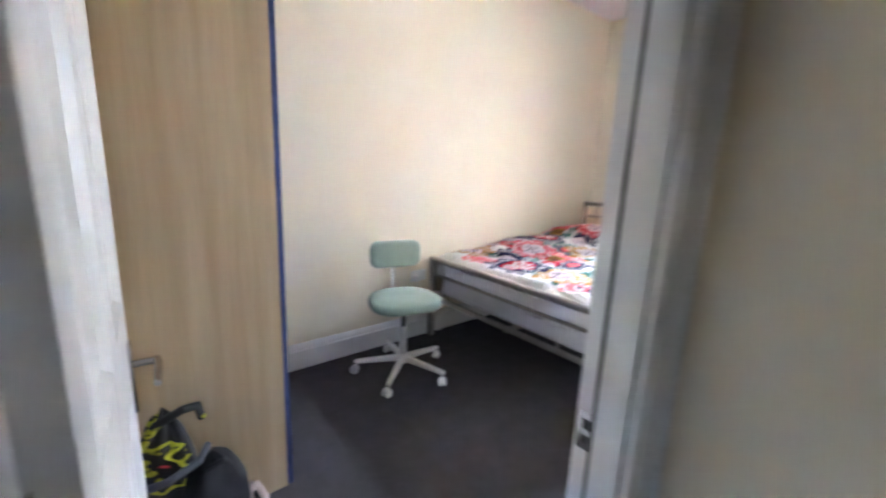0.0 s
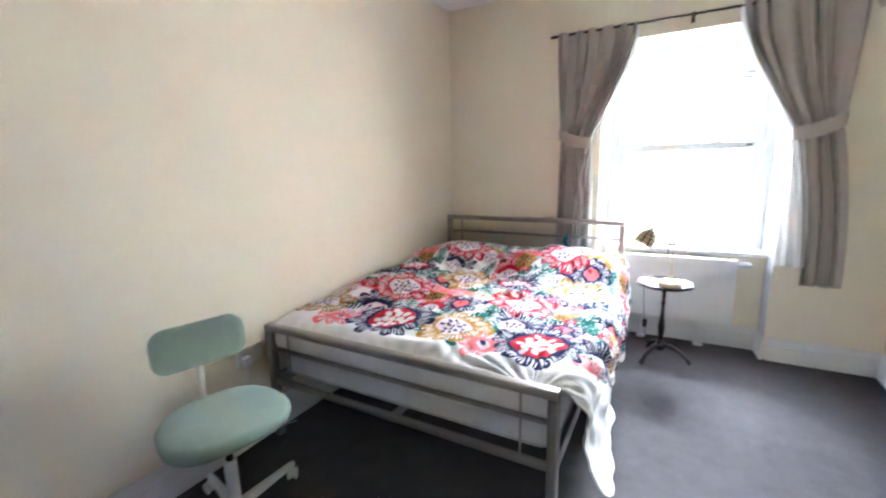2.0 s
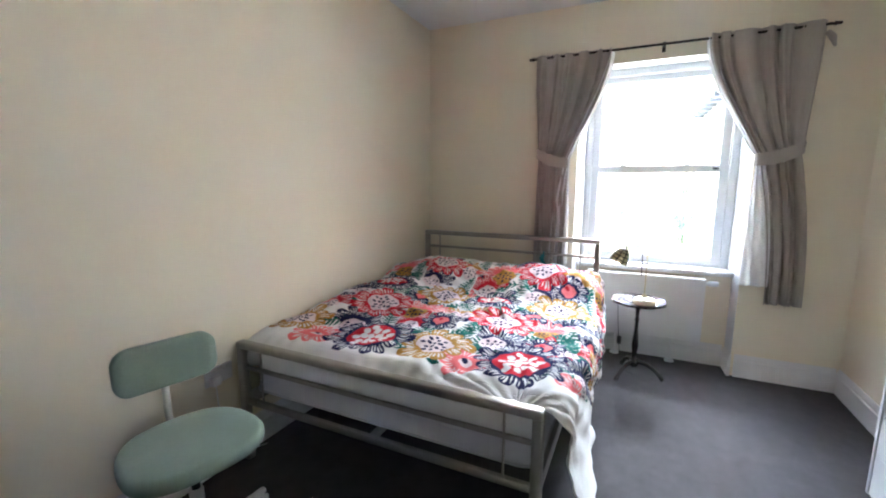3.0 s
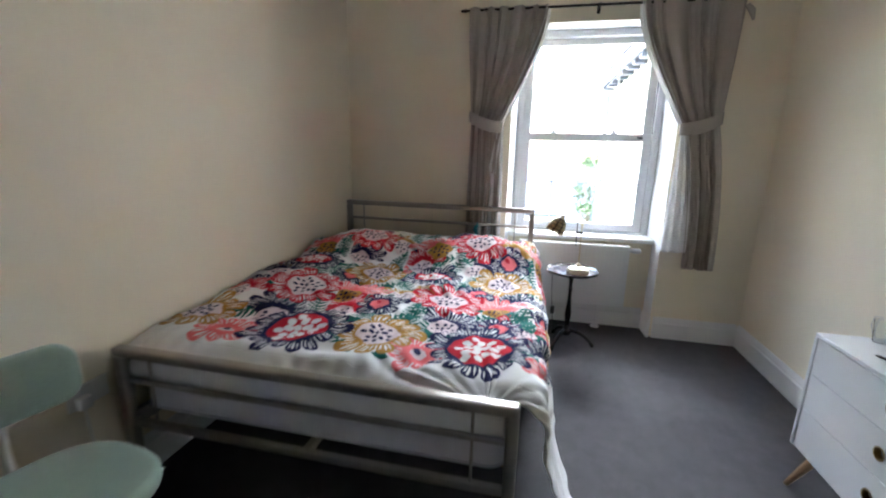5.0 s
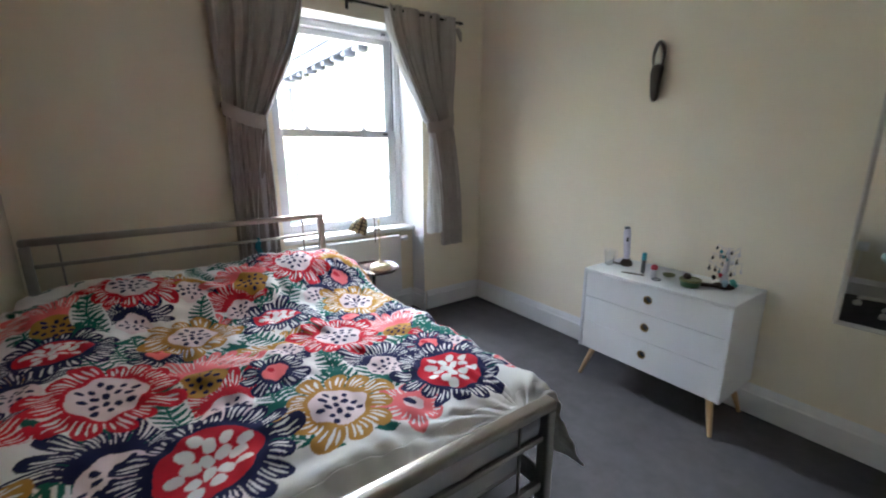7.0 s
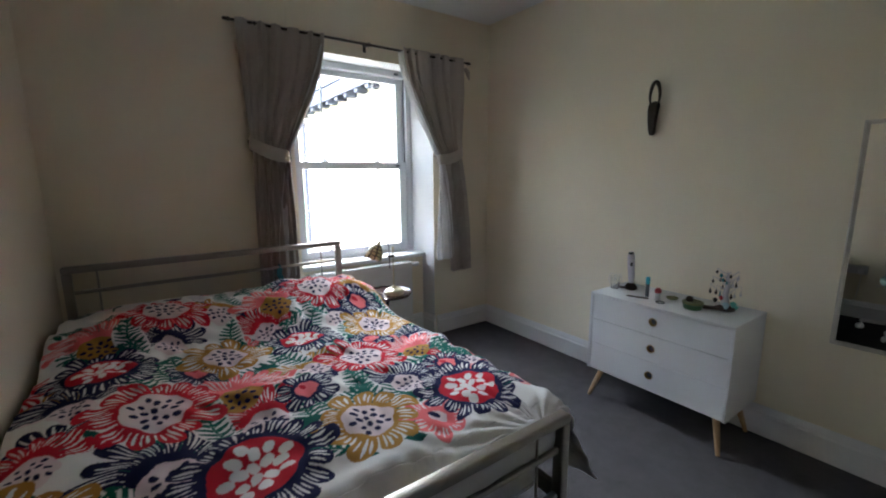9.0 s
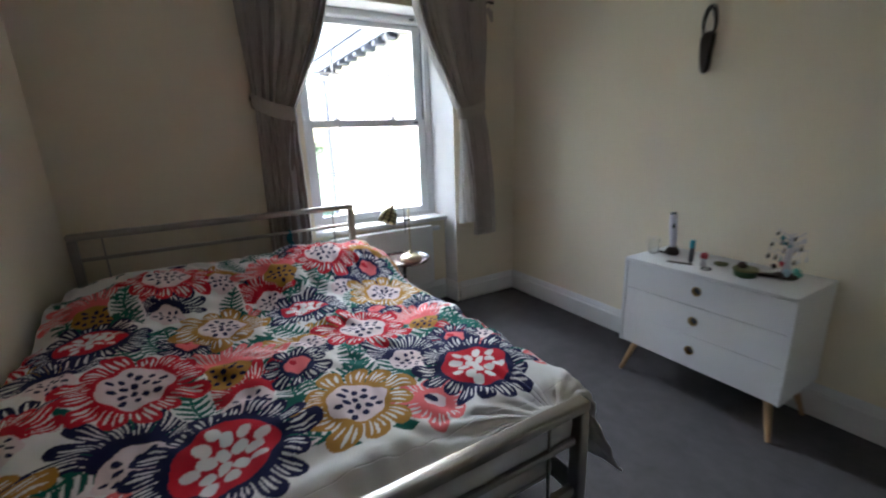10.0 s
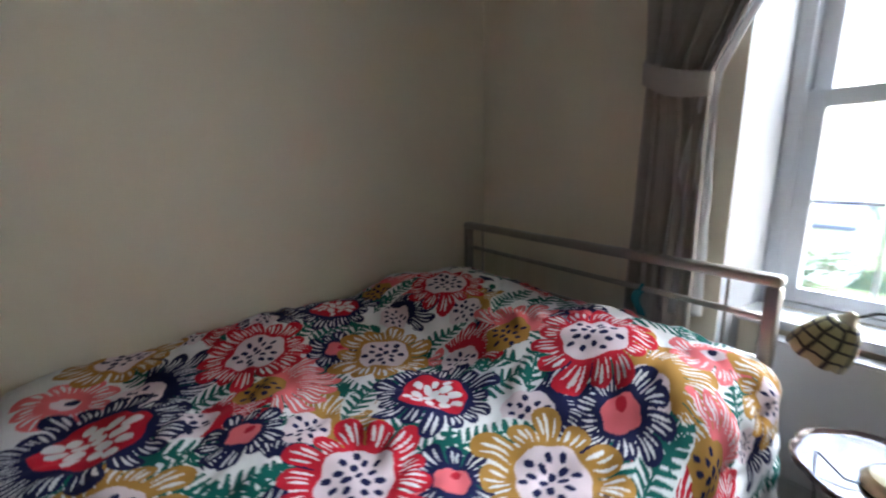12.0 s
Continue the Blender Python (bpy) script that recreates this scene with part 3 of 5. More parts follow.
def curtain(name, top, tie, low, z_top, z_tie, z_low, x, inner_side, folds, seed, lining_z, lining_front=True):
    """A gathered curtain. top, tie, low: (outer y, inner y) at the three heights; it is drawn in at the tie."""
    c = thing(name, x, (top[0] + top[1]) / 2, z_top, "taupe woven curtain gathered by a fabric tie at the window", "curtain", group="pair of curtains")
    cy, rnd = (top[0] + top[1]) / 2, random.Random(seed)
    n, rows = 150, 96
    ph = [rnd.uniform(0, 6.28) for _ in range(4)]
    vs, fs = [], []
    for j in range(rows + 1):
        z = z_top + (z_low - z_top) * j / rows
        if z >= z_tie:
            f = (z_top - z) / (z_top - z_tie)
            g = f * f * (3 - 2 * f) * 0.35 + f ** 2.0 * 0.65
            yo, yi = top[0] + (tie[0] - top[0]) * g, top[1] + (tie[1] - top[1]) * g
            amp = 0.016 + 0.008 * math.sin(math.pi * f)
        else:
            f = (z_tie - z) / (z_tie - z_low)
            g = 1 - (1 - f) ** 2
            yo, yi = tie[0] + (low[0] - tie[0]) * g, tie[1] + (low[1] - tie[1]) * g
            amp = 0.013 + 0.015 * g
        for i in range(n + 1):
            u = i / n
            ww = u + 0.034 * math.sin(2 * math.pi * 2.0 * u + ph[0]) + 0.016 * math.sin(4.6 * math.pi * u + ph[1] + 1.3 * f)
            fold = math.sin(2 * math.pi * folds * ww + ph[2]) + 0.35 * math.sin(2 * math.pi * folds * 2.3 * ww + ph[3] + 0.8 * f)
            y = yo + (yi - yo) * u + 0.006 * math.cos(2 * math.pi * folds * ww + ph[2])
            sag = 0.018 * math.sin(math.pi * min(1, abs(z - z_tie) / 0.12)) if abs(z - z_tie) < 0.12 else 0
            vs.append((amp * fold - 0.012 - sag * math.sin(math.pi * u) - 0.01 * noise.noise((u * 4, z * 3, seed)), y - cy, z - z_top))
    for j in range(rows):
        for i in range(n):
            a = j * (n + 1) + i
            fs.append((a, a + 1, a + n + 2, a + n + 1))
    me = bpy.data.meshes.new("cloth")
    me.from_pydata(vs, [], fs)
    me.materials.append(M_CURTAIN)
    me.shade_smooth()
    ob = new("cloth", me)
    ob.parent = c
    ob.modifiers.new("thick", "SOLIDIFY").thickness = 0.003
    # pale lining that shows along the inner edge
    vs, fs = [], []
    m = 14
    z_l = lining_z
    for j in range(rows + 1):
        z = z_top - 0.02 + (z_l - z_top + 0.02) * j / rows
        if z >= z_tie:
            f = (z_top - z) / (z_top - z_tie)
            g = f * f * (3 - 2 * f) * 0.35 + f ** 2.0 * 0.65
            yi = top[1] + (tie[1] - top[1]) * g
            wid = 0.035 + 0.03 * math.sin(math.pi * f)
        else:
            f = (z_tie - z) / (z_tie - z_low)
            g = 1 - (1 - f) ** 2
            yi = tie[1] + (low[1] - tie[1]) * g
            wid = 0.03 + 0.13 * min(1, g * 1.1)
            if lining_front:
                edge = tie[1] + inner_side * (0.004 + 0.020 * g)
                wid = abs(edge - yi) + 0.035
                yi = edge - inner_side * 0.022
        for i in range(m + 1):
            u = i / m
            wr = 0.004 * math.sin(z * 30 + u * 5 + seed) + 0.016 * math.sin(2 * math.pi * u * 2.1 + z * 3)
            lay = (-0.034 * min(1.0, (z_tie - z) / 0.08) if z < z_tie and lining_front else 0.0)
            vs.append((0.022 - 0.03 * u * (0.4 if lay else 1) + wr + lay, yi + inner_side * (0.022 - wid * u * 0.9) - cy + 0.0, z - z_top))
    for j in range(rows):
        for i in range(m):
            a = j * (m + 1) + i
            fs.append((a, a + 1, a + m + 2, a + m + 1))
    me = bpy.data.meshes.new("lining")
    me.from_pydata(vs, [], fs)
    me.materials.append(M_LINING)
    me.shade_smooth()
    ob = tagged(new("lining", me), "pale curtain lining")
    ob.parent = c
    ob.location.x = -0.006
    ob.modifiers.new("thick", "SOLIDIFY").thickness = 0.002
    # the tie: a broad band wrapped round, sloping up to its hook at the outer side
    zo, zi, hw = z_tie + 0.048, z_tie - 0.032, 0.046
    loops = []
    for k in range(33):
        a = 2 * math.pi * k / 32
        u = 0.5 - 0.5 * math.cos(a)
        y = tie[0] + (tie[1] - tie[0]) * u + (0.012 if tie[1] > tie[0] else -0.012) * math.cos(a) * -1
        xx = -0.058 * math.sin(a) - 0.012
        zc = zo + (zi - zo) * u - 0.02 * math.sin(math.pi * u)
        h = hw * (0.85 + 0.15 * math.sin(math.pi * u))
        loops.append([(xx, y - cy, zc - h - z_top), (xx, y - cy, zc + h - z_top), (xx * 0.94 - 0.001, y - cy, zc + h - z_top), (xx * 0.94 - 0.001, y - cy, zc - h - z_top)])
    part("tieback", rings(bmesh.new(), loops, cap=False), M_CURTAIN, c, "taupe fabric tie band")
    if lining_front:
        bm = tube(bmesh.new(), [(0.0, top[0] - cy - 0.005, -0.07), (-0.012, top[0] - cy - 0.030, -0.105), (-0.004, top[0] - cy - 0.050, -0.16)], [0.016, 0.020, 0.007], 9)
        part("loose_tab", bm, M_CURTAIN, c, "loose bunched cloth tab")
    part("tie_hook", tube(bmesh.new(), [(0.04, tie[0] - cy, zo - z_top), (0.0, tie[0] - cy + (tie[0] - tie[1]) * 0.06, zo - z_top), (0.0, tie[0] - cy + (tie[0] - tie[1]) * 0.06, zo - z_top + 0.025)], 0.003, 8), M_IRON, c, "dark tie hook")
    return c


XP = 4.357
curtain("curtain", (1.848, 1.295), (1.806, 1.582), (1.822, 1.565), 2.397, 1.605, 0.599, XP, -1, 5.2, 3, 0.749, False)
curtain("curtain", (0.062, 0.670), (0.104, 0.340), (0.002, 0.215), 2.41, 1.605, 0.594, XP, 1, 5.4, 8, 0.712)


def curtain_pole():
    z, y0, y1 = 2.384, 0.032, 1.867
    p = thing("curtain_pole", XP, (y0 + y1) / 2, z, "thin dark metal curtain pole fixed above the window recess", "curtain rail")
    h = (y1 - y0) / 2
    part("pole", tube(bmesh.new(), [(0, -h, 0), (0, h, 0)], 0.0085, 14), M_IRON, p)
    for s in (-1, 1):
        bm = bmesh.new()
        pts = [(0.0085, 0), (0.013, 0.004), (0.013, 0.012), (0.009, 0.016), (0.011, 0.03), (0.006, 0.04)]
        rings(bm, [[(r * math.cos(a), s * (h + d), r * math.sin(a)) for a in [2 * math.pi * k / 14 for k in range(14)]] for r, d in pts])
        part("finial", bm, M_IRON, p)
    for yy in (-h + 0.14, 0.0, h - 0.14):
        bm = bmesh.new()
        tube(bm, [(XW - XP, yy, 0), (0.0, yy, 0)], 0.005, 10)
        block(bm, XW - XP - 0.004, XW - XP, yy - 0.012, yy + 0.012, -0.035, 0.035, bevel=0.002)
        ring = [(0.0125 * math.cos(a), yy, 0.0125 * math.sin(a)) for a in [2 * math.pi * k / 14 for k in range(15)]]
        tube(bm, ring, 0.004, 8)
        part("bracket", bm, M_IRON, p, "dark pole bracket")
    return p


curtain_pole()


def bar_y(bm, x, y0, y1, z, w, h, bev=0.006):
    block(bm, x - w / 2, x + w / 2, y0, y1, z - h / 2, z + h / 2, bevel=bev)


BX0, BX1, BY0, BY1 = 2.213, 4.282, 1.281, 2.795


def bed_frame():
    b = thing("bed_frame", (BX0 + BX1) / 2, (BY0 + BY1) / 2, 0, "champagne grey tubular metal double bed frame against the wall", "bed")
    ox, oy = (BX0 + BX1) / 2, (BY0 + BY1) / 2
    def put(name, bm, label="", mat=M_STEEL):
        bmesh.ops.translate(bm, verts=bm.verts, vec=(-ox, -oy, 0))
        return part(name, bm, mat, b, label)
    for tag, x, zt, mids in (("foot", BX0 + 0.022, 0.636, (0.501,)), ("head", BX1 - 0.022, 0.987, (0.845, 0.706))):
        for y in (BY0 + 0.020, BY1 - 0.020):
            put(tag + "_post", boxbm(x - 0.022, x + 0.022, y - 0.020, y + 0.020, 0, zt - 0.036, bevel=0.008, seg=3))
        bm = bmesh.new()
        block(bm, x - 0.025, x + 0.025, BY0, BY1, zt - 0.036, zt, bevel=0.011, seg=3)
        put(tag + "_top_rail", bm)
        for k, z in enumerate(mids):
            bm = bmesh.new()
            bar_y(bm, x, BY0 + 0.0405, BY1 - 0.0405, z, 0.018, 0.020, 0.005)
            put(tag + "_middle_rail", bm)
        zlow = 0.321
        bm = bmesh.new()
        bar_y(bm, x, BY0 + 0.0405, BY1 - 0.0405, zlow, 0.026, 0.034, 0.008)
        put(tag + "_lower_rail", bm)
        for y in (BY0 + 0.144, BY1 - 0.144):
            zs = [zlow + 0.017] + sorted(mids) + [zt - 0.036]
            for a, c in zip(zs, zs[1:]):
                lo = a + (0.010 if a != zs[0] else 0)
                hi = c - (0.010 if c != zs[-1] else 0)
                put(tag + "_spindle", tube(bmesh.new(), [(x, y, lo), (x, y, hi)], 0.005, 10))
    for y in (BY0 + 0.020, BY1 - 0.020):
        put("side_rail", boxbm(BX0 + 0.0445, BX1 - 0.0445, y - 0.013, y + 0.013, 0.289, 0.353, bevel=0.006))
    put("centre_rail", boxbm(BX0 + 0.04, BX1 - 0.04, oy - 0.015, oy + 0.015, 0.278, 0.31, bevel=0.005))
    for x in (BX0 + 0.65, BX0 + 1.35):
        put("centre_leg", tube(bmesh.new(), [(x, oy, 0), (x, oy, 0.278)], 0.014, 12))
    for k in range(14):
        x = BX0 + 0.17 + k * (BX1 - BX0 - 0.29) / 13
        put("slat", boxbm(x - 0.03, x + 0.03, BY0 + 0.034, BY1 - 0.034, 0.31, 0.321, bevel=0.002), "bare wooden slat", M_SLAT)
    return b


bed_frame()


def grid_mesh(name, nu, nv, fn, mat, parent, label="", thick=0.0):
    vs = [fn(i / nu, j / nv) for j in range(nv + 1) for i in range(nu + 1)]
    fs = [(j * (nu + 1) + i, j * (nu + 1) + i + 1, (j + 1) * (nu + 1) + i + 1, (j + 1) * (nu + 1) + i) for j in range(nv) for i in range(nu)]
    me = bpy.data.meshes.new(name)
    me.from_pydata(vs, [], fs)
    me.materials.append(mat)
    me.shade_smooth()
    ob = tagged(new(name, me), label)
    ob.parent = parent
    if thick:
        ob.modifiers.new("thick", "SOLIDIFY").thickness = thick
    return ob


def mattress():
    x0, x1, y0, y1, z0, z1 = BX0 + 0.082, BX1 - 0.05, BY0 + 0.036, BY1 - 0.01, 0.323, 0.583
    m = thing("mattress", (x0 + x1) / 2, (y0 + y1) / 2, z0, "deep mattress in a creased white fitted sheet on the bed frame", "mattress")
    w, d, h = (x1 - x0) / 2, (y1 - y0) / 2, z1 - z0
    bm = bmesh.new()
    loops = []
    out = rounded(2 * w, 2 * d, 0.07, 8)
    dense = []
    for (ax, ay), (bx, by) in zip(out, out[1:] + out[:1]):
        k = max(1, int(math.hypot(bx - ax, by - ay) / 0.02))
        dense += [(ax + (bx - ax) * q / k, ay + (by - ay) * q / k) for q in range(k)]
    for j in range(17):
        f = j / 16
        e = 0.04 * (max(0, abs(f - 0.5) - 0.36) / 0.14) ** 2
        row = []
        for px, py in dense:
            r = math.hypot(px, py)
            crease = 0.006 * noise.noise((px * 5, py * 5, f * 9)) + 0.004 * noise.noise((px * 22, py * 22, f * 3))
            k = 1 + (crease - e) / r
            row.append((px * k, py * k, f * h + 0.008 * noise.noise((px * 6, py * 6, 3)) * (1 - abs(2 * f - 1))))
        loops.append(row)
    rings(bm, loops)
    part("mattress_cover", bm, M_SHEET, m, angle=60)
    for z in (0.03, h - 0.03):
        ring = [(px * 1.003, py * 1.003, z) for px, py in out] + [(out[0][0] * 1.003, out[0][1] * 1.003, z)]
        part("piping", tube(bmesh.new(), ring, 0.005, 6), M_SHEET, m)
    return m


mattress()

# ---- the printed duvet ----
WHITE, NAVY, REDC, CORAL, OCHRE, TEAL, BLUSH = [np.array(k) for k in ((0.73, 0.72, 0.70), (0.010, 0.012, 0.060), (0.52, 0.012, 0.028), (0.74, 0.15, 0.16), (0.40, 0.205, 0.040), (0.005, 0.11, 0.085), (0.68, 0.56, 0.57))]
PALE = WHITE * 0.985           # pale ink, kept apart from the bare cloth
YA = 2.809                     # the duvet's width is measured from the wall


def petals(F, rgb, cx, cy, R, n, col, rnd, half=None, inner=0.42, stroke=PALE, spread=1.5):
    """Brush-drawn tongue-shaped petals round a middle, each with two or three bold pale strokes in it. half: the way that a fan of petals points."""
    px, py = F
    box = (abs(px - cx) < R * 1.2) & (abs(py - cy) < R * 1.2)
    dx, dy = px[box] - cx, py[box] - cy
    r, th = np.hypot(dx, dy), np.arctan2(dy, dx)
    tw = th + rnd.uniform(0, 6.28) if half is None else np.arctan2(np.sin(th - half), np.cos(th - half))
    tw = tw + 0.05 * np.sin(3 * th + rnd.uniform(0, 6)) + 0.06 * np.sin(r / R * 5 + rnd.uniform(0, 6))
    ph = tw * n / (2 * np.pi)
    idx = np.floor(ph)
    fr = ph - idx - 0.5
    key = (idx % n) * 1.0
    edge = R * (0.93 + 0.09 * np.sin(key * 2.7 + cx * 9) + 0.05 * np.sin(key * 7.1))
    base = R * inner
    t = (r - base) / (edge - base)
    tip = np.clip((t - 0.52) / 0.48, 0, 1)
    wide = np.where(t < 0.16, 0.52, 0.455 + 0.02 * np.sin(key * 4.3)) * np.sqrt(np.clip(1 - tip ** 2.3, 0, 1))
    inside = (abs(fr) < wide) & (t < 1) & (t > -0.6)
    if half is not None:
        inside &= (abs(tw) < spread) & (r > R * 0.18)
    out = rgb[box]
    out[inside] = col
    k = 2 if 2 * np.pi * R * 0.75 / n < 0.062 else 3
    gap = 0.33 if k == 2 else 0.27
    for j in range(k):
        pos = (j - (k - 1) / 2) * gap + 0.025 * np.sin(key * 3.1 + j * 2)
        t0 = 0.20 + 0.08 * np.sin(key * 1.9 + j * 2.6)
        t1 = 0.84 + 0.05 * np.sin(key * 2.3 + j * 1.3) - (0.10 if k == 3 and j != 1 else 0.0)
        f = (t - t0) / (t1 - t0)
        w = (0.078 if k == 2 else 0.064) * (0.85 + 0.25 * np.sin(key * 5.3 + j * 4)) * np.sqrt(np.clip(np.sin(np.pi * np.clip(f, 0, 1)), 0, 1))
        out[inside & (abs(fr - pos * (0.75 + 0.25 * t)) < w)] = stroke
    rgb[box] = out


def disc(F, rgb, cx, cy, R, col, dots, dcol, size, rnd, ring=None, ex=1.0):
    px, py = F
    box = (abs(px - cx) < R * 1.3) & (abs(py - cy) < R * 1.3)
    dx, dy = (px[box] - cx) * ex, py[box] - cy
    r, th = np.hypot(dx, dy), np.arctan2(dy, dx)
    out = rgb[box]
    rr = R * (1 + 0.05 * np.sin(4 * th + 1) + 0.04 * np.sin(7 * th))
    out[r < rr] = col
    for k in range(dots):
        a, q = k * 2.399963 + 0.5, R * 0.80 * math.sqrt((k + 0.35) / dots)
        ux, uy = q * math.cos(a), q * math.sin(a)
        ca, sa = math.cos(a), math.sin(a)
        lx, ly = (dx - ux) * ca + (dy - uy) * sa, -(dx - ux) * sa + (dy - uy) * ca
        s = size * R * rnd.uniform(0.85, 1.12)
        out[(abs(lx / s) ** 2.4 + abs(ly / (s * 0.72)) ** 2.4) < 1] = dcol
    rgb[box] = out


def sprig(F, rgb, cx, cy, L, a, col=TEAL, ground=False):
    """A stem with paired leaflets."""
    px, py = F
    box = (abs(px - cx) < L * 1.1) & (abs(py - cy) < L * 1.1)
    dx, dy = px[box] - cx, py[box] - cy
    u, w = dx * math.cos(a) + dy * math.sin(a), -dx * math.sin(a) + dy * math.cos(a)
    w = w + 0.25 * u * u / L
    taper = np.clip(1 - (abs(u) / L) ** 3, 0, 1)
    stem = (abs(w) < 0.0045) & (abs(u) < L)
    v = (u - abs(w) * 0.5) / 0.027
    leaf = (abs(v - np.round(v)) < 0.33 * np.clip(1.3 - abs(w) / (0.050 * taper + 1e-6), 0, 1) ** 0.6) & (abs(w) < 0.050 * taper) & (abs(w) > 0.005) & (abs(u) < L)
    out = rgb[box]
    if ground:
        out[abs(w) < 0.058 * taper] = WHITE
    free = (out == WHITE).all(axis=1)
    out[(stem | leaf) & free] = col
    rgb[box] = out


def blob(F, rgb, cx, cy, L, W, a, col=TEAL):
    px, py = F
    box = (abs(px - cx) < L * 1.2) & (abs(py - cy) < L * 1.2)
    dx, dy = px[box] - cx, py[box] - cy
    u, w = dx * math.cos(a) + dy * math.sin(a), -dx * math.sin(a) + dy * math.cos(a)
    out = rgb[box]
    free = (out == WHITE).all(axis=1)
    out[(abs(w) < W * np.clip(1 - (u / L) ** 2, 0, 1)) & free] = col
    rgb[box] = out


def print_colours(px, py):
    rnd = random.Random(11)
    F = (px, py)
    rgb = np.tile(WHITE, (len(px), 1))
    # small filler blooms between the large ones
    for k in range(36):
        cx, cy, r = rnd.uniform(2.6, 4.28), rnd.uniform(0.80, 2.80), rnd.uniform(0.08, 0.12)
        col = (NAVY, NAVY, TEAL, NAVY, NAVY, CORAL)[k % 6]
        petals(F, rgb, cx, cy, r, 9, col, rnd, half=rnd.uniform(-0.6, 0.6), inner=0.3)
    # fans of petals, opening towards the head
    fans_navy = ((2.66, 2.42, 0.23, 0.1), (2.74, 1.63, 0.19, 0.0), (3.10, 2.66, 0.16, 0.2), (3.54, 1.59, 0.20, -0.4), (3.55, 2.37, 0.17, 0.0), (2.62, 1.16, 0.17, 0.2), (3.13, 1.33, 0.17, 0.1), (4.08, 2.60, 0.16, 0.0), (3.98, 1.03, 0.16, -0.2))
    fans_red = ((2.78, 2.14, 0.21, -0.15), (3.58, 1.96, 0.18, 0.15), (3.50, 1.16, 0.18, -0.2), (4.12, 2.02, 0.16, 0.0), (2.84, 2.72, 0.16, 0.2), (2.78, 1.30, 0.17, 0.2), (3.06, 0.98, 0.16, 0.0))
    fans_coral = ((2.98, 2.19, 0.21, -0.15), (3.74, 1.88, 0.22, 0.1), (3.60, 2.62, 0.20, 0.1), (3.00, 1.43, 0.18, -0.1), (3.72, 1.14, 0.18, -0.4), (2.76, 0.98, 0.16, 0.0))
    fans_ochre = ((3.03, 1.90, 0.18, 0.0), (3.76, 2.15, 0.19, 0.0), (3.75, 1.39, 0.25, -0.35), (3.30, 1.13, 0.17, 0.0), (3.14, 2.76, 0.15, 0.0))
    for lst, col, n, base, dots in ((fans_ochre, OCHRE, 16, BLUSH, NAVY), (fans_navy, NAVY, 17, BLUSH, NAVY), (fans_red, REDC, 17, BLUSH, NAVY), (fans_coral, CORAL, 20, OCHRE, NAVY)):
        for x, y, r, way in lst:
            petals(F, rgb, x, y, r * 1.08, n, col, rnd, half=way, inner=0.28)
            disc(F, rgb, x - r * 0.12 * math.cos(way), y - r * 0.12 * math.sin(way), r * 0.36, base, 13, dots, 0.14, rnd)
    for x, y, a in ((2.88, 2.30, 0.1), (2.74, 2.02, -0.1), (3.22, 1.97, 0.4), (3.70, 1.72, 0.3), (3.38, 1.61, -0.2), (3.60, 1.27, 0.0), (3.62, 2.52, 0.2), (3.55, 2.13, 0.0), (2.80, 1.80, 0.1), (3.93, 2.10, 0.2), (4.02, 1.84, 1.2), (2.92, 1.30, 0.0)):
        sprig(F, rgb, x, y, 0.15, a, TEAL, True)
    # small flowers
    for x, y, r in ((2.87, 1.98, 0.10), (3.25, 2.30, 0.10), (3.70, 2.36, 0.085), (3.22, 1.55, 0.10), (3.67, 1.41, 0.12), (2.78, 1.40, 0.10), (4.20, 2.25, 0.09), (3.46, 1.02, 0.10), (3.00, 1.17, 0.09), (4.23, 1.72, 0.09), (3.95, 1.76, 0.09)):
        petals(F, rgb, x, y, r * 1.2, 10, NAVY, rnd, inner=0.38)
        disc(F, rgb, x, y, r * 0.42, CORAL, 1, REDC, 0.38, rnd)
    for x, y, r in ((2.46, 2.50, 0.13), (2.46, 1.67, 0.12), (4.04, 1.33, 0.13), (4.20, 2.52, 0.11), (2.47, 1.18, 0.11)):
        petals(F, rgb, x, y, r * 1.1, 8, CORAL, rnd, inner=0.36)
        disc(F, rgb, x, y, r * 0.26, BLUSH, 1, NAVY, 0.60, rnd)
    # whole flowers
    for x, y, r in ((2.57, 1.87, 0.185), (3.38, 2.18, 0.185), (2.60, 2.74, 0.19), (3.42, 1.43, 0.185), (4.13, 1.134, 0.16), (2.91, 1.03, 0.16)):
        petals(F, rgb, x, y, r * 1.06, 11, OCHRE, rnd, inner=0.44)
        disc(F, rgb, x, y, r * 0.47, BLUSH, 15, NAVY, 0.145, rnd)
    for x, y, r in ((3.00, 2.44, 0.195), (3.05, 1.68, 0.185), (3.80, 2.37, 0.185), (3.83, 1.62, 0.195), (3.36, 2.87, 0.15), (3.72, 0.90, 0.17)):
        petals(F, rgb, x, y, r * 1.06, 13, REDC, rnd, inner=0.46)
        disc(F, rgb, x, y, r * 0.50, BLUSH, 17, NAVY, 0.13, rnd)
    for x, y, r in ((2.55, 2.22, 0.22), (2.56, 1.455, 0.205), (3.37, 1.84, 0.18), (3.36, 2.60, 0.18), (3.30, 1.03, 0.16)):
        petals(F, rgb, x, y, r * 1.10, 17, NAVY, rnd, inner=0.54)
        disc(F, rgb, x, y, r * 0.56, REDC, 16, PALE, 0.185, rnd)
    # ferns and leaves in the white left between
    for k in range(100):
        cx, cy = rnd.uniform(2.5, 4.28), rnd.uniform(0.80, 2.80)
        sprig(F, rgb, cx, cy, rnd.uniform(0.09, 0.15), rnd.uniform(-0.8, 0.8) + (0 if k % 3 else 1.5))
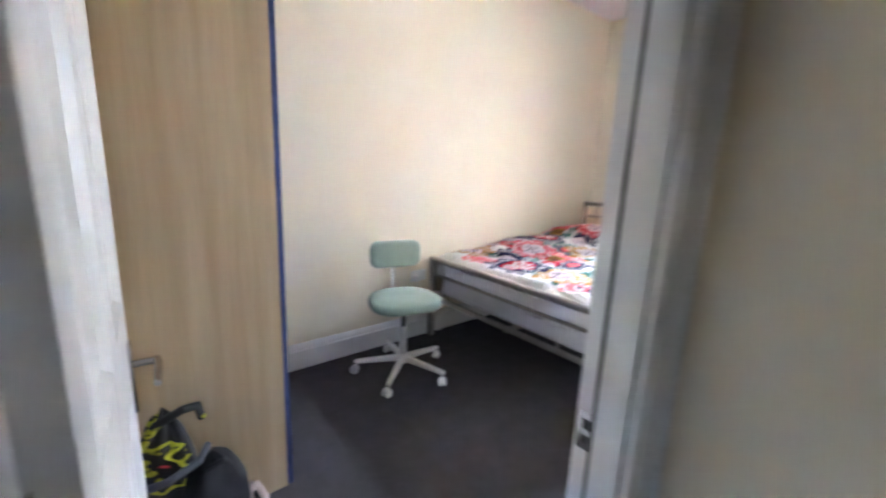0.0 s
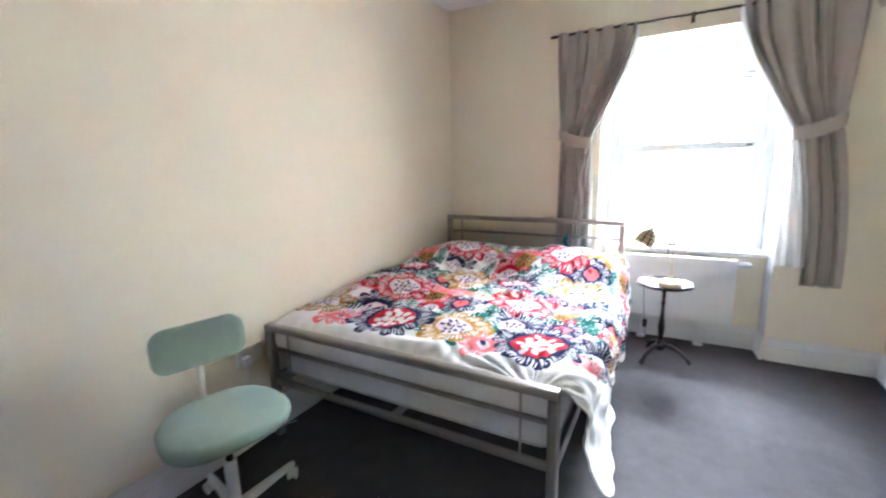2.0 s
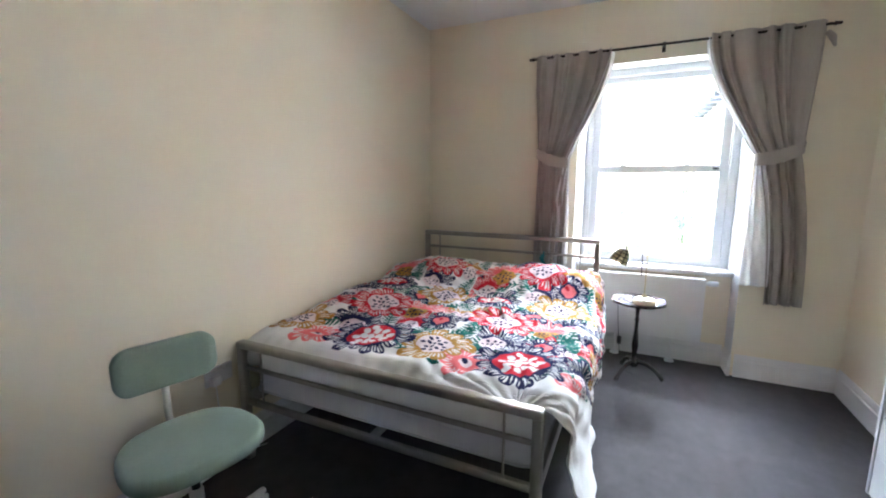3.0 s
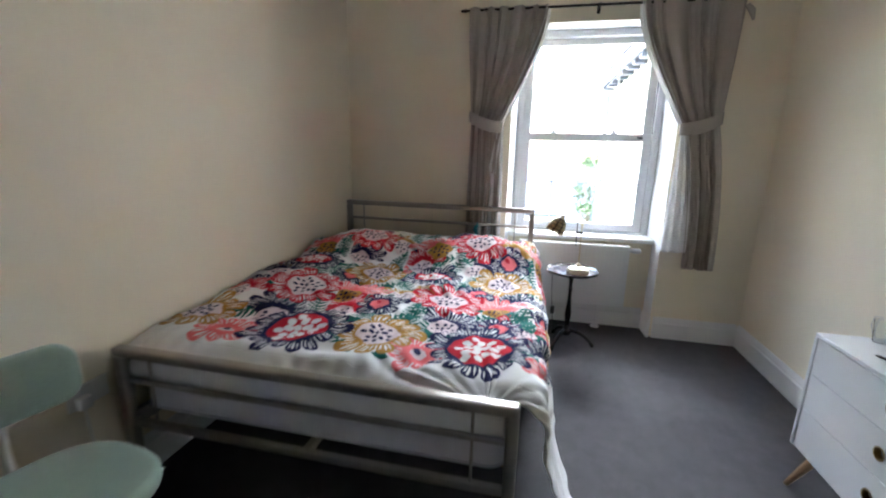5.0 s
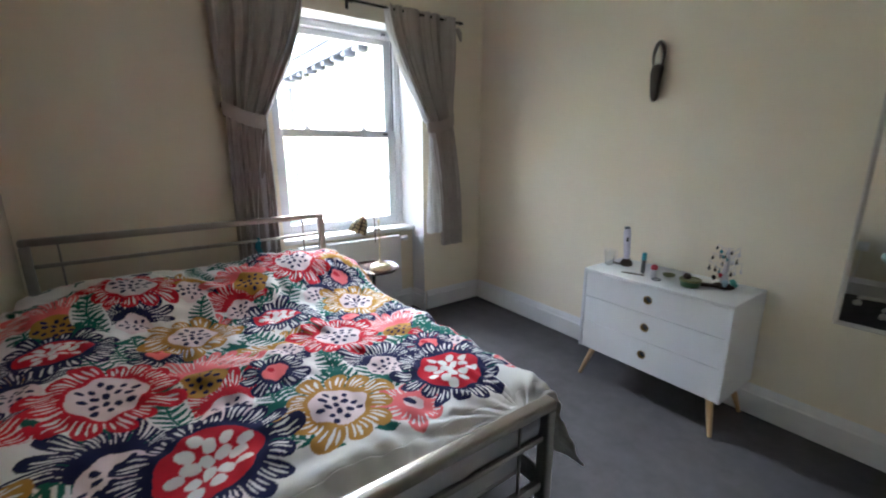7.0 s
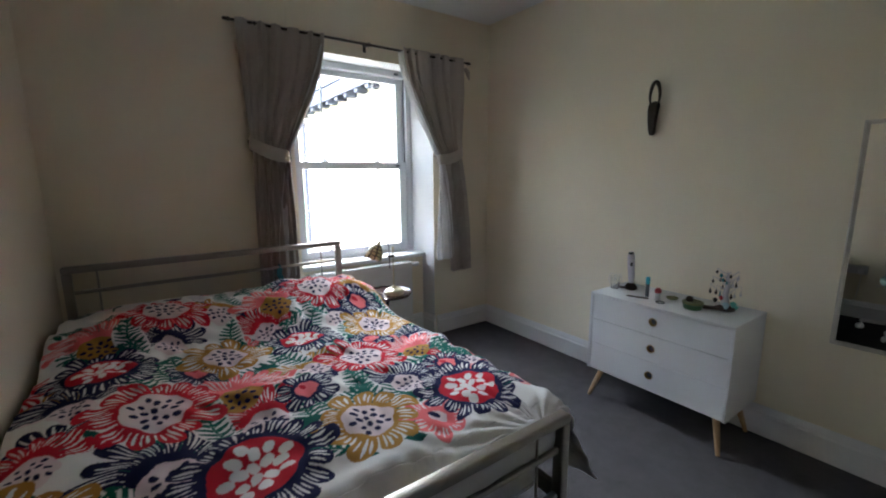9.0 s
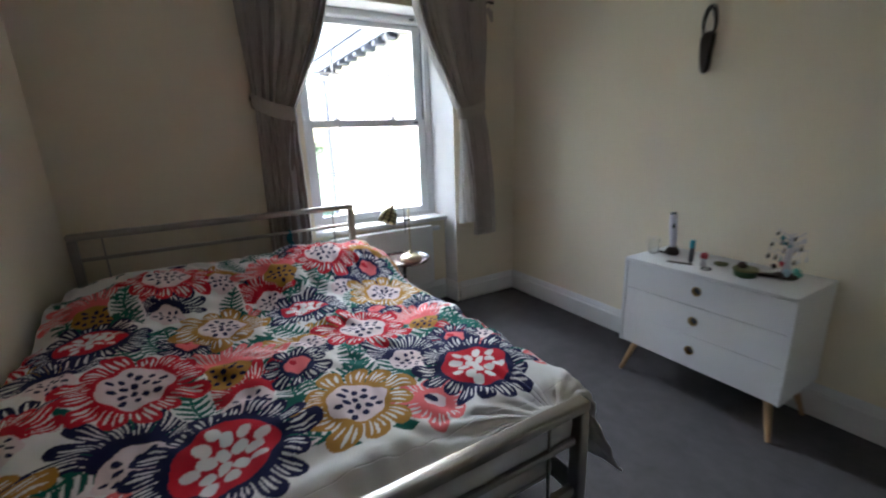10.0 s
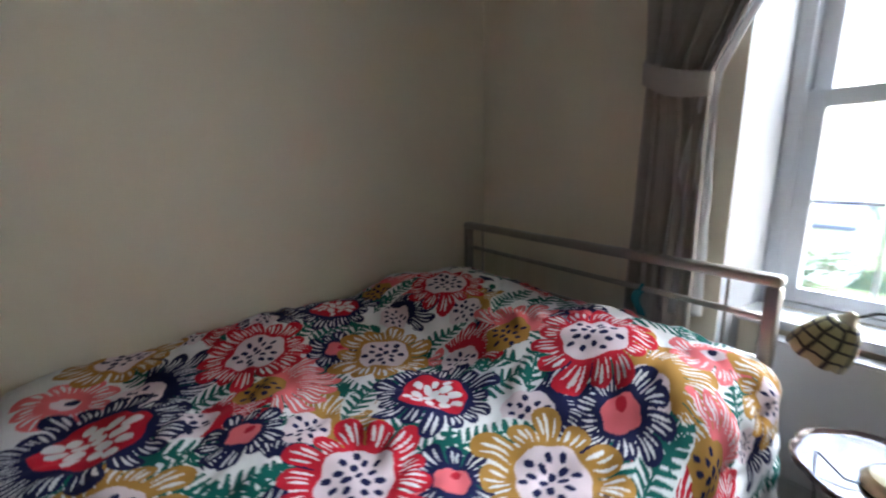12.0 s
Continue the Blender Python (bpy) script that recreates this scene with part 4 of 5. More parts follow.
    for k in range(60):
        x, y, a = rnd.uniform(2.375, 4.28), rnd.uniform(0.80, 2.782), rnd.uniform(0, 3.1)
        blob(F, rgb, x, y, rnd.uniform(0.03, 0.055), rnd.uniform(0.012, 0.022), a, TEAL if k % 4 else NAVY)
    # plain white border at the foot
    rgb[px < 2.327 + 0.36 * smooth01(1.42, 0.95, py)] = WHITE
    return rgb


def smooth01(a, b, t):
    t = np.clip((t - a) / (b - a), 0, 1)
    return t * t * (3 - 2 * t)


def duvet():
    x0, x1 = BX0 + 0.052, BX1 - 0.06
    top_w = YA - 1.3               # from the wall to the start of the roll at the free side
    R = 0.102
    drop = 0.428
    nu, nv = 640, 660
    S = top_w + R * math.pi / 2 + drop
    u = np.linspace(0, 1, nu + 1)
    s = np.linspace(0, S, nv + 1)
    UX, SS = np.meshgrid(x0 + (x1 - x0) * u, s)
    # the hem on the free side hangs lower towards the foot
    hang = 0.305 + 0.032 * np.sin(UX * 7) - 0.021 * np.sin(UX * 13 + 1)
    zt = 0.642 + 0.134 * smooth01(3.478, 3.852, UX) - 0.054 * smooth01(4.045, 4.227, UX) - 0.037 * smooth01(2.354, 2.236, UX)
    zt = zt + 0.054 * smooth01(2.568, 3.21, UX) * smooth01(0.963, 0.214, SS) * (1 - smooth01(3.585, 3.959, UX))
    pillow = np.sin(np.clip((SS - 0.04) / top_w, 0, 1) * np.pi * 2) ** 2 - smooth01(0.482, 0, SS) * 2.2
    zt = zt + 0.011 * pillow * smooth01(3.531, 3.852, UX) - 0.021 * smooth01(0.128, 0, SS) 
    a = np.clip((SS - top_w) / R, 0, math.pi / 2)
    down = np.clip(SS - top_w - R * math.pi / 2, 0, None)
    avail = zt - R - hang
    y = YA - np.minimum(SS, top_w) - R * np.sin(a)
    z = zt - R * (1 - np.cos(a)) - down / drop * avail
    wav = np.sin(UX * 21 + 2 * np.sin(UX * 5)) * 0.5 + np.sin(UX * 39 + 1) * 0.25
    y = y - (0.004 + 0.018 * wav * (1 - 0.8 * smooth01(0.5, 0.1, UX - x0))) * (down / drop) ** 1.3 + 0.037 * smooth01(3.424, 3.959, UX) * smooth01(top_w - 0.25, top_w, SS)
    # creases: fine ridged noise, pulled folds near the foot corner, quilted billows
    vx, vy = UX.ravel(), SS.ravel()
    def fold(ax, ay, f, seed):
        q = vx * ax + vy * ay
        p = -vx * ay + vy * ax
        return np.sin(q * f + 2.2 * np.sin(p * f * 0.23 + seed) + seed * 3) * (0.5 + 0.5 * np.sin(p * f * 0.31 + seed * 1.7))
    w = 0.0055 * fold(0.8, 0.6, 17, 1) + 0.0042 * fold(-0.5, 0.86, 26, 2) + 0.0028 * fold(0.95, -0.3, 47, 3) + 0.0018 * fold(0.3, 0.95, 83, 4) + 0.010 * fold(0.2, 1.0, 7, 5)
    w = w + 0.0022 * fold(0.6, 0.8, 61, 7) * np.clip((vx - 2.5) * 2, 0, 1)
    w = 1.95 * w.reshape(UX.shape)
    # radiating gathers towards the corner post
    cx, cy = 2.247, YA - 1.391
    ang, rad = np.arctan2(SS - cy, UX - cx), np.hypot(UX - cx, SS - cy)
    w = w + 0.0055 * np.sin(ang * 21 + 4 * np.sin(rad * 7) + 2.5 * np.sin(ang * 5)) * (0.6 + 0.4 * np.sin(ang * 9 + 1)) * np.exp(-((rad - 0.22) / 0.20) ** 2)
    z = z + w * np.cos(a)
    y = y - w * np.sin(a)
    # the corner of the cover that hangs outside the foot post
    tip = np.clip(1 - (UX - x0) / 0.60, 0, 1) ** 0.75 * smooth01(0, 1, down / drop)
    z = z - tip * (z - 0.284) * 0.9
    y = y - tip * 0.094
    near = smooth01(0.45, 0.0, UX - x0)
    x = UX + 0.004 * np.sin(SS * 31) - tip * 0.032 - 0.045 * near * np.sin(np.pi * np.clip(down / drop, 0, 1) ** 0.8)
    n = (nu + 1) * (nv + 1)
    co = np.stack([x.ravel(), y.ravel(), z.ravel()], 1)
    idx = np.arange(n).reshape(nv + 1, nu + 1)
    d = thing("duvet", (x0 + x1) / 2, (BY0 + BY1) / 2, 0.589, "white duvet with red, navy and ochre flowers on the bed", "duvet")
    co -= np.array(d.location)
    colours = np.ones((n, 4))
    colours[:, :3] = print_colours(vx, YA - vy)
    cut = int(nu * (2.322 - x0) / (x1 - x0))
    for name, c0, c1, label in (("white_border", 0, cut, "plain white cotton border"), ("printed_cover", cut, nu, "")):
        keep = idx[:, c0:c1 + 1]
        cloth_piece(name, co[keep.ravel()], colours[keep.ravel()], keep.shape, d, label)
    tucked_edge(d, x0)
    return d


def tucked_edge(d, x0):
    """The plump foot end of the cover, which hangs down inside the footboard with an uneven lower edge."""
    ya, yb = BY1 - 0.03, BY0 + 0.045
    def f(u, v):
        y = ya + (yb - ya) * u
        low = 0.475 + 0.016 * math.sin(5.1 * u + 0.6) + 0.012 * math.sin(13 * u + 2) + 0.006 * math.sin(29 * u)
        a = math.pi * 1.08 * v
        z = low + (0.612 - low) * (0.5 + 0.5 * math.cos(a))
        x = x0 + 0.028 - 0.048 * math.sin(a) ** 0.7 if a < math.pi else x0 + 0.030
        crease = 0.004 * math.sin(41 * u + 5 * v + 2 * math.sin(9 * u)) + 0.003 * noise.noise((u * 30, v * 5, 2))
        return (x + crease - d.location.x, y - d.location.y, z - d.location.z)
    ob = grid_mesh("tucked_edge", 260, 18, f, M_DUVETW, d, "plump white foot end of the cover", 0.004)
    return ob


def cloth_piece(name, co, col, shape, parent, label):
    n = len(co)
    idx = np.arange(n).reshape(shape)
    quads = np.stack([idx[:-1, :-1], idx[:-1, 1:], idx[1:, 1:], idx[1:, :-1]], -1).reshape(-1, 4)
    me = bpy.data.meshes.new(name)
    me.vertices.add(n)
    me.vertices.foreach_set("co", co.ravel())
    me.loops.add(quads.size)
    me.loops.foreach_set("vertex_index", quads.ravel())
    me.polygons.add(len(quads))
    me.polygons.foreach_set("loop_start", np.arange(0, quads.size, 4))
    me.update(calc_edges=True)
    me.validate()
    at = me.color_attributes.new("print", "FLOAT_COLOR", "POINT")
    at.data.foreach_set("color", col.ravel())
    me.materials.append(M_PRINT)
    me.shade_smooth()
    ob = tagged(new(name, me), label)
    ob.parent = parent
    so = ob.modifiers.new("thick", "SOLIDIFY")
    so.thickness, so.offset = 0.006, -1


duvet()


def pillow(x, y, turn, seed):
    p = thing("pillow", x, y, 0.586, "plump white pillow under the flowered duvet at the headboard", "pillow", turn, group="pair of pillows")
    hx, hy, h = 0.19, 0.33, 0.065
    def f(u, v, s):
        a, b = 2 * u - 1, 2 * v - 1
        e = max(0.0, (1 - abs(a) ** 2.6)) ** 0.5 * max(0.0, (1 - abs(b) ** 3.2)) ** 0.5
        return (a * hx * (1 - 0.05 * b * b), b * hy * (1 - 0.05 * a * a), h + s * h * e + 0.003 * noise.noise((a * 3, b * 3, seed)) * e)
    bm = bmesh.new()
    for s in (1, -1):
        g = [[bm.verts.new(f(i / 24, j / 30, s)) for i in range(25)] for j in range(31)]
        for j in range(30):
            for i in range(24):
                bm.faces.new((g[j][i], g[j][i + 1], g[j + 1][i + 1], g[j + 1][i]))
    bmesh.ops.remove_doubles(bm, verts=bm.verts, dist=0.0005)
    part("pillow_case", bm, M_SHEET, p, angle=80)
    return p


pillow(4.023, 2.375, 2, 1)
pillow(4.023, 1.733, -2, 2)


def teal_strap():
    """A scrap of teal cloth tied round the headboard rail."""
    x, y, z = BX1 - 0.022, 1.712, 0.845
    t = thing("cloth_strip", x, y, z, "scrap of teal cloth knotted round the headboard rail", "cloth")
    ring = [(0.014 * math.cos(a), 0.004 * math.sin(2 * a), 0.014 * math.sin(a)) for a in [2 * math.pi * k / 14 for k in range(15)]]
    bm = tube(bmesh.new(), ring, 0.006, 8)
    part("knot", bm, M_TEALCLOTH, t)
    grid_mesh("tail", 4, 12, lambda u, v: (-0.016 - 0.01 * math.sin(4 * v), (u - 0.5) * 0.035 + 0.01 * math.sin(5 * v), -0.005 - v * 0.10), M_TEALCLOTH, t, thick=0.002)


teal_strap()


def prism_bm(outline, z0, z1, bevel=0.0, seg=3):
    bm = rings(bmesh.new(), [[(x, y, z0) for x, y in outline], [(x, y, z1) for x, y in outline]])
    if bevel:
        es = [e for e in bm.edges if abs(e.verts[0].co.z - e.verts[1].co.z) < 1e-6]
        bmesh.ops.bevel(bm, geom=es, offset=bevel, segments=seg, profile=0.5, affect="EDGES")
    return bm


def swivel_chair():
    c = thing("swivel_chair", 1.725, 2.42, 0, "swivel desk chair with sage green pads and white base", "chair")
    turn = radians(-14)
    ca, sa = math.cos(turn), math.sin(turn)
    def rot(bm):
        bmesh.ops.rotate(bm, verts=bm.verts, cent=(0, 0, 0), matrix=Matrix.Rotation(turn, 3, "Z"))
        return bm
    zs = 0.514
    # seat pad: wide rounded shape, crowned; front is -y
    bm = bmesh.new()
    out = []
    for k in range(48):
        a = 2 * math.pi * k / 48
        e = 2.7
        x = 0.222 * math.copysign(abs(math.cos(a)) ** (2 / e), math.cos(a))
        y = 0.188 * math.copysign(abs(math.sin(a)) ** (2 / e), math.sin(a))
        out.append((x * (1 - 0.10 * (y / 0.2)), y))
    prof = [(0.55, -0.058), (0.90, -0.056), (0.975, -0.048), (1.0, -0.030), (0.995, -0.014), (0.965, -0.003), (0.90, 0.003), (0.6, 0.004), (0.2, 0.0)]
    loops = [[(x * s, y * s, zs + h - 0.010 * (y * s / 0.2) ** 2 * (1 if y < 0 else -0.6)) for x, y in out] for s, h in prof]
    seat = part("seat", rot(rings(bm, loops)), M_SAGE, c, "sage green fabric seat pad", angle=70)
    part("seat_shell", rot(prism_bm([(x * 0.72, y * 0.72) for x, y in out], zs - 0.068, zs - 0.056, 0.003)), M_BLACK, c, "black seat pan")
    # back pad
    zb, hb, wb = 0.746, 0.086, 0.170
    shape = rounded(2 * wb, 2 * hb, 0.055, 8)
    loops = []
    for s, d in ((0.80, -0.022), (0.95, -0.020), (1.0, -0.008), (1.0, 0.006), (0.96, 0.018), (0.80, 0.023), (0.4, 0.024)):
        loops.append([(x * s, 0.185 + d + 0.55 * (x * s) ** 2 * -1 + 0.08 * (z * s), zb + z * s) for x, z in shape])
    part("backrest", rot(rings(bmesh.new(), loops)), M_SAGE, c, "sage green fabric back pad", angle=70)
    bm = tube(bmesh.new(), [(0, 0.02, zs - 0.075), (0, 0.13, zs - 0.075), (0, 0.195, zs - 0.05), (0, 0.222, zs + 0.02), (0, 0.225, zb - 0.06), (0, 0.212, zb + 0.02)], 0.013, 12)
    part("back_stem", rot(bm), M_CHAIRW, c)
    bm = tube(bmesh.new(), [(0.02, 0.0, zs - 0.072), (0.20, 0.02, zs - 0.080), (0.235, 0.03, zs - 0.082)], 0.005, 8)
    lev = part("lever", rot(bm), M_CHAIRW, c)
    # column
    part("gas_piston", lathe(bmesh.new(), [(0.014, 0.3), (0.014, zs - 0.066)], 16), M_BLACK, c, "black gas piston")
    part("column", lathe(bmesh.new(), [(0.020, 0.075), (0.024, 0.086), (0.024, 0.31), (0.021, 0.316), (0.015, 0.317)], 20), M_CHAIRW, c)
    part("hub", lathe(bmesh.new(), [(0.030, 0.075), (0.044, 0.08), (0.046, 0.107), (0.036, 0.126), (0.026, 0.131)], 20), M_CHAIRW, c)
    for k in range(5):
        a = radians(4 + 72 * k)
        R = 0.291
        bm = bmesh.new()
        loops = []
        for f in (0.0, 0.5, 0.93, 1.0):
            r = 0.035 + (R - 0.02) * f
            w, h = 0.019 - 0.006 * f, 0.016 - 0.005 * f
            zc = 0.104 - 0.022 * f
            if f == 1.0:
                w, h = w * 0.8, h * 0.7
            loops.append([(r, w * sx, zc + h * sz) for sx, sz in ((-1, -1), (1, -1), (1, 0.4), (0.6, 1), (-0.6, 1), (-1, 0.4))])
        rings(bm, loops)
        bmesh.ops.rotate(bm, verts=bm.verts, cent=(0, 0, 0), matrix=Matrix.Rotation(a, 3, "Z"))
        part("base_arm", bm, M_CHAIRW, c)
        cx, cy = R * math.cos(a), R * math.sin(a)
        b = radians(40 + 50 * k)
        ux, uy = math.cos(b), math.sin(b)
        ca_ = part("castor", bmesh.new(), M_CHAIRW, c)
        bm = bmesh.new()
        tube(bm, [(cx, cy, 0.045), (cx, cy, 0.076)], 0.006, 8)
        off = Vector((cx + ux * 0.012, cy + uy * 0.012, 0.0265))
        hood = [(off + Vector((-uy * s * 0.008, ux * s * 0.008, 0))) for s in (-1, 1)]
        loops = [[(h + Vector((ux * 0.027 * math.cos(q), uy * 0.027 * math.cos(q), 0.027 * math.sin(q)))) for q in [radians(-10 + 200 * m / 12) for m in range(13)]] for h in hood]
        rings(bm, loops)
        bm.to_mesh(ca_.data)
        bm.free()
        for s in (-1, 1):
            bm = bmesh.new()
            axis = Vector((-uy, ux, 0))
            loops = []
            for d, r in ((0.009, 0.018), (0.010, 0.0245), (0.014, 0.0262), (0.020, 0.0245), (0.022, 0.016)):
                loops.append([off + axis * s * d + Vector((ux * r * math.cos(q), uy * r * math.cos(q), r * math.sin(q))) for q in [2 * math.pi * m / 18 for m in range(18)]])
            part("wheel", rings(bm, loops), M_CHAIRW, ca_)
    return c


swivel_chair()


def chest():
    X0, X1, Y0, Y1, Z0, Z1 = 2.14, 2.95, -0.265, 0.136, 0.197, 0.706
    d = thing("chest_of_drawers", (X0 + X1) / 2, (Y0 + Y1) / 2, 0, "low white three-drawer chest on splayed wooden legs", "chest of drawers")
    hx, hy, t = (X1 - X0) / 2, (Y1 - Y0) / 2, 0.016
    f = hy - 0.004
    part("top", boxbm(-hx, hx, -hy, hy, Z1 - t, Z1, bevel=0.003), M_CHESTW, d)
    part("side_panel", boxbm(-hx, -hx + t, -hy, hy, Z0, Z1 - t, bevel=0.0015), M_CHESTW, d)
    part("side_panel", boxbm(hx - t, hx, -hy, hy, Z0, Z1 - t, bevel=0.0015), M_CHESTW, d)
    part("bottom_panel", boxbm(-hx + t, hx - t, -hy, f - 0.02, Z0, Z0 + 0.012), M_CHESTW, d)
    part("back_panel", boxbm(-hx + t, hx - t, -hy, -hy + 0.004, Z0 + 0.012, Z1 - t), M_CHESTW, d)
    zs = [Z0 + 0.001, 0.375, 0.534, Z1 - t]
    for i in range(3):
        a, b = zs[i] + 0.0015, zs[i + 1] - (0.003 if i != 0 else 0.0012)
        zc = (0.293, 0.455, 0.615)[i]
        r = 0.021
        n = 24
        # front with a real round hole
        bm = bmesh.new()
        w = hx - t - 0.002
        sq = []
        for k in range(n):
            q = 2 * math.pi * k / n
            cx, cz = math.cos(q), math.sin(q)
            m = max(abs(cx), abs(cz))
            sq.append((cx / m, cz / m))
        za, zb = a - zc, b - zc
        loops = []
        for y, hole in ((f, False), (f, True), (f - 0.018, True), (f - 0.018, False)):
            row = []
            for k in range(n):
                q = 2 * math.pi * k / n
                if hole:
                    row.append((r * math.cos(q), y, zc + r * math.sin(q)))
                else:
                    u, v = sq[k]
                    row.append((u * w, y, zc + (v * zb if v > 0 else -v * za)))
            loops.append(row)
        loops.append(loops[0])
        rings(bm, loops, cap=False)
        bmesh.ops.remove_doubles(bm, verts=bm.verts, dist=0.00005)
        dr = part("drawer_front", bm, M_CHESTW, d, smooth=False)
        bm = bmesh.new()
        pr = [(r + 0.003, f - 0.0005), (r + 0.003, f + 0.0015), (r - 0.001, f + 0.002), (r - 0.002, f), (r - 0.0025, f - 0.02)]
        rings(bm, [[(rr * math.cos(q), y, zc + rr * math.sin(q)) for q in [2 * math.pi * k / 28 for k in range(28)]] for rr, y in pr], cap=False)
        part("finger_pull", bm, M_KNOB, dr, "round brass finger-hole ring")
        part("drawer_box", boxbm(-w + 0.02, w - 0.02, -hy + 0.03, f - 0.0185, a + 0.012, b - 0.02), M_DARKGREY, dr)
    for sx in (-1, 1):
        for sy in (-1, 1):
            tx, ty = sx * (hx - 0.070), sy * (hy - 0.075)
            bx, by = sx * (hx - 0.018), sy * (hy - 0.012 if sy > 0 else hy - 0.03)
            bm = tube(bmesh.new(), [(tx, ty, Z0 - 0.002), (tx + (bx - tx) * 0.5, ty + (by - ty) * 0.5, Z0 / 2), (bx, by, 0.001)], [0.019, 0.0155, 0.010], 14)
            part("leg", bm, M_LEGW, d, "splayed tapering wooden leg")
    return d


chest()
CT = 0.706


def round_thing(name, label, cat, x, y, z, prof, mat, seg=20, part_name="body"):
    t = thing(name, x, y, z, label, cat)
    part(part_name, lathe(bmesh.new(), prof, seg), mat, t)
    return t


M_WAND = solid("lilac_silver", (0.66, 0.63, 0.70), 0.3, 0.25)


def torch():
    t = thing("torch", 2.825, -0.107, CT, "silver electric wand standing in a dark base on the chest", "grooming tool", 10)
    part("base", lathe(bmesh.new(), [(0.03, 0), (0.036, 0.006), (0.036, 0.022), (0.026, 0.035), (0.018, 0.045)], 18), M_BROWN, t, "dark brown stand")
    bm = tube(bmesh.new(), [(0, 0, 0.03), (0.004, 0, 0.10), (0.010, 0, 0.17), (0.013, 0, 0.225), (0.014, 0, 0.232)], [0.015, 0.019, 0.021, 0.020, 0.014], 16)
    part("shaft", bm, M_WAND, t, "pale lilac-silver shaft")
    part("button", boxbm(-0.008, 0.006, 0.017, 0.023, 0.155, 0.18, bevel=0.002), M_BLACK, t, "dark button")
    part("cap", tube(bmesh.new(), [(0.0135, 0, 0.226), (0.0145, 0, 0.242)], 0.016, 14), M_DARKGREY, t, "grey cap")
    return t


torch()


def glass_stand():
    g = thing("glass_ornament", 2.902, -0.048, CT, "clear glass tumbler with looped rim on the chest", "glass")
    part("vessel", lathe(bmesh.new(), [(0.020, 0), (0.023, 0.003), (0.027, 0.055), (0.030, 0.085), (0.0285, 0.085), (0.0255, 0.055), (0.020, 0.006)], 22), M_CLEAR, g)
    for k in range(4):
        a = 1.57 * k + 0.4
        pts = [(0.028 * math.cos(a), 0.028 * math.sin(a), 0.02), (0.04 * math.cos(a), 0.04 * math.sin(a), 0.06), (0.034 * math.cos(a), 0.034 * math.sin(a), 0.095), (0.012 * math.cos(a), 0.012 * math.sin(a), 0.098)]
        part("wire", tube(bmesh.new(), pts, 0.0015, 6), M_SILVER, g, "thin silver wire loop")
    part("strap", tube(bmesh.new(), [(-0.02, -0.02, 0.012), (-0.06, -0.035, 0.010), (-0.09, -0.04, 0.012)], 0.006, 8), M_BROWN, g, "dark cord")
    return g


glass_stand()


def lipsticks():
    b = thing("bottle", 2.678, -0.034, CT, "slim dark bottle with a bright cyan cap on the chest", "bottle")
    part("body", lathe(bmesh.new(), [(0.009, 0), (0.011, 0.002), (0.011, 0.078)], 16), M_DARKGREY, b)
    part("cap", lathe(bmesh.new(), [(0.0125, 0.079), (0.0125, 0.082), (0.0125, 0.118), (0.010, 0.121)], 16), M_CYAN, b, "cyan cap")
    b = thing("jar", 2.598, -0.005, CT, "small silver pot with a red cap on the chest", "cosmetic pot")
    part("body", lathe(bmesh.new(), [(0.014, 0), (0.016, 0.003), (0.013, 0.03), (0.015, 0.045)], 16), M_SILVER, b)
    part("cap", lathe(bmesh.new(), [(0.017, 0.046), (0.019, 0.052), (0.018, 0.066), (0.010, 0.074), (0.003, 0.076)], 16), M_RED, b, "red domed cap")
    r = thing("bangle", 2.563, 0.032, CT, "thin dark bangle lying flat on the chest", "bracelet")
    ring = [(0.022 * math.cos(a), 0.022 * math.sin(a), 0.004) for a in [2 * math.pi * k / 24 for k in range(25)]]
    part("band", tube(bmesh.new(), ring, 0.0035, 8), M_DARKGREY, r)
    s = thing("pen", 2.696, 0.037, CT, "dark red pen lying on the chest", "pen", 20)
    part("barrel", tube(bmesh.new(), [(-0.06, 0, 0.005), (0.05, 0, 0.005), (0.064, 0, 0.005)], [0.0045, 0.0045, 0.002], 10), M_BROWN, s)
    d = thing("dish", 2.555, -0.091, CT, "small flat dark green dish on the chest", "dish")
    part("bowl", lathe(bmesh.new(), [(0.018, 0), (0.030, 0.005), (0.034, 0.014), (0.031, 0.014), (0.026, 0.007), (0.010, 0.005)], 22), M_OLIVE, d)


lipsticks()


def green_tin():
    t = thing("trinket_bowl", 2.402, 0, CT, "round green bowl holding a small dark ball on the chest", "bowl")
    part("bowl", lathe(bmesh.new(), [(0.035, 0), (0.044, 0.004), (0.049, 0.026), (0.051, 0.032), (0.047, 0.032), (0.042, 0.010), (0.02, 0.008)], 26), M_DKGREEN, t)
    part("rim", lathe(bmesh.new(), [(0.0505, 0.0325), (0.053, 0.035), (0.053, 0.042), (0.048, 0.044), (0.045, 0.038)], 26), M_OLIVE, t, "olive rim")
    part("ball", lathe(bmesh.new(), [(0.004, 0.03), (0.016, 0.036), (0.020, 0.048), (0.016, 0.062), (0.005, 0.067)], 16, (0.022, -0.01, 0)), M_BROWN, t, "dark brown ball")
    c = thing("leather_case", 2.338, -0.08, CT, "small dark flat case on the chest", "case", 25)
    part("case", prism_bm(rounded(0.10, 0.03, 0.012), 0.002, 0.016, 0.004), M_BROWN, c)


green_tin()


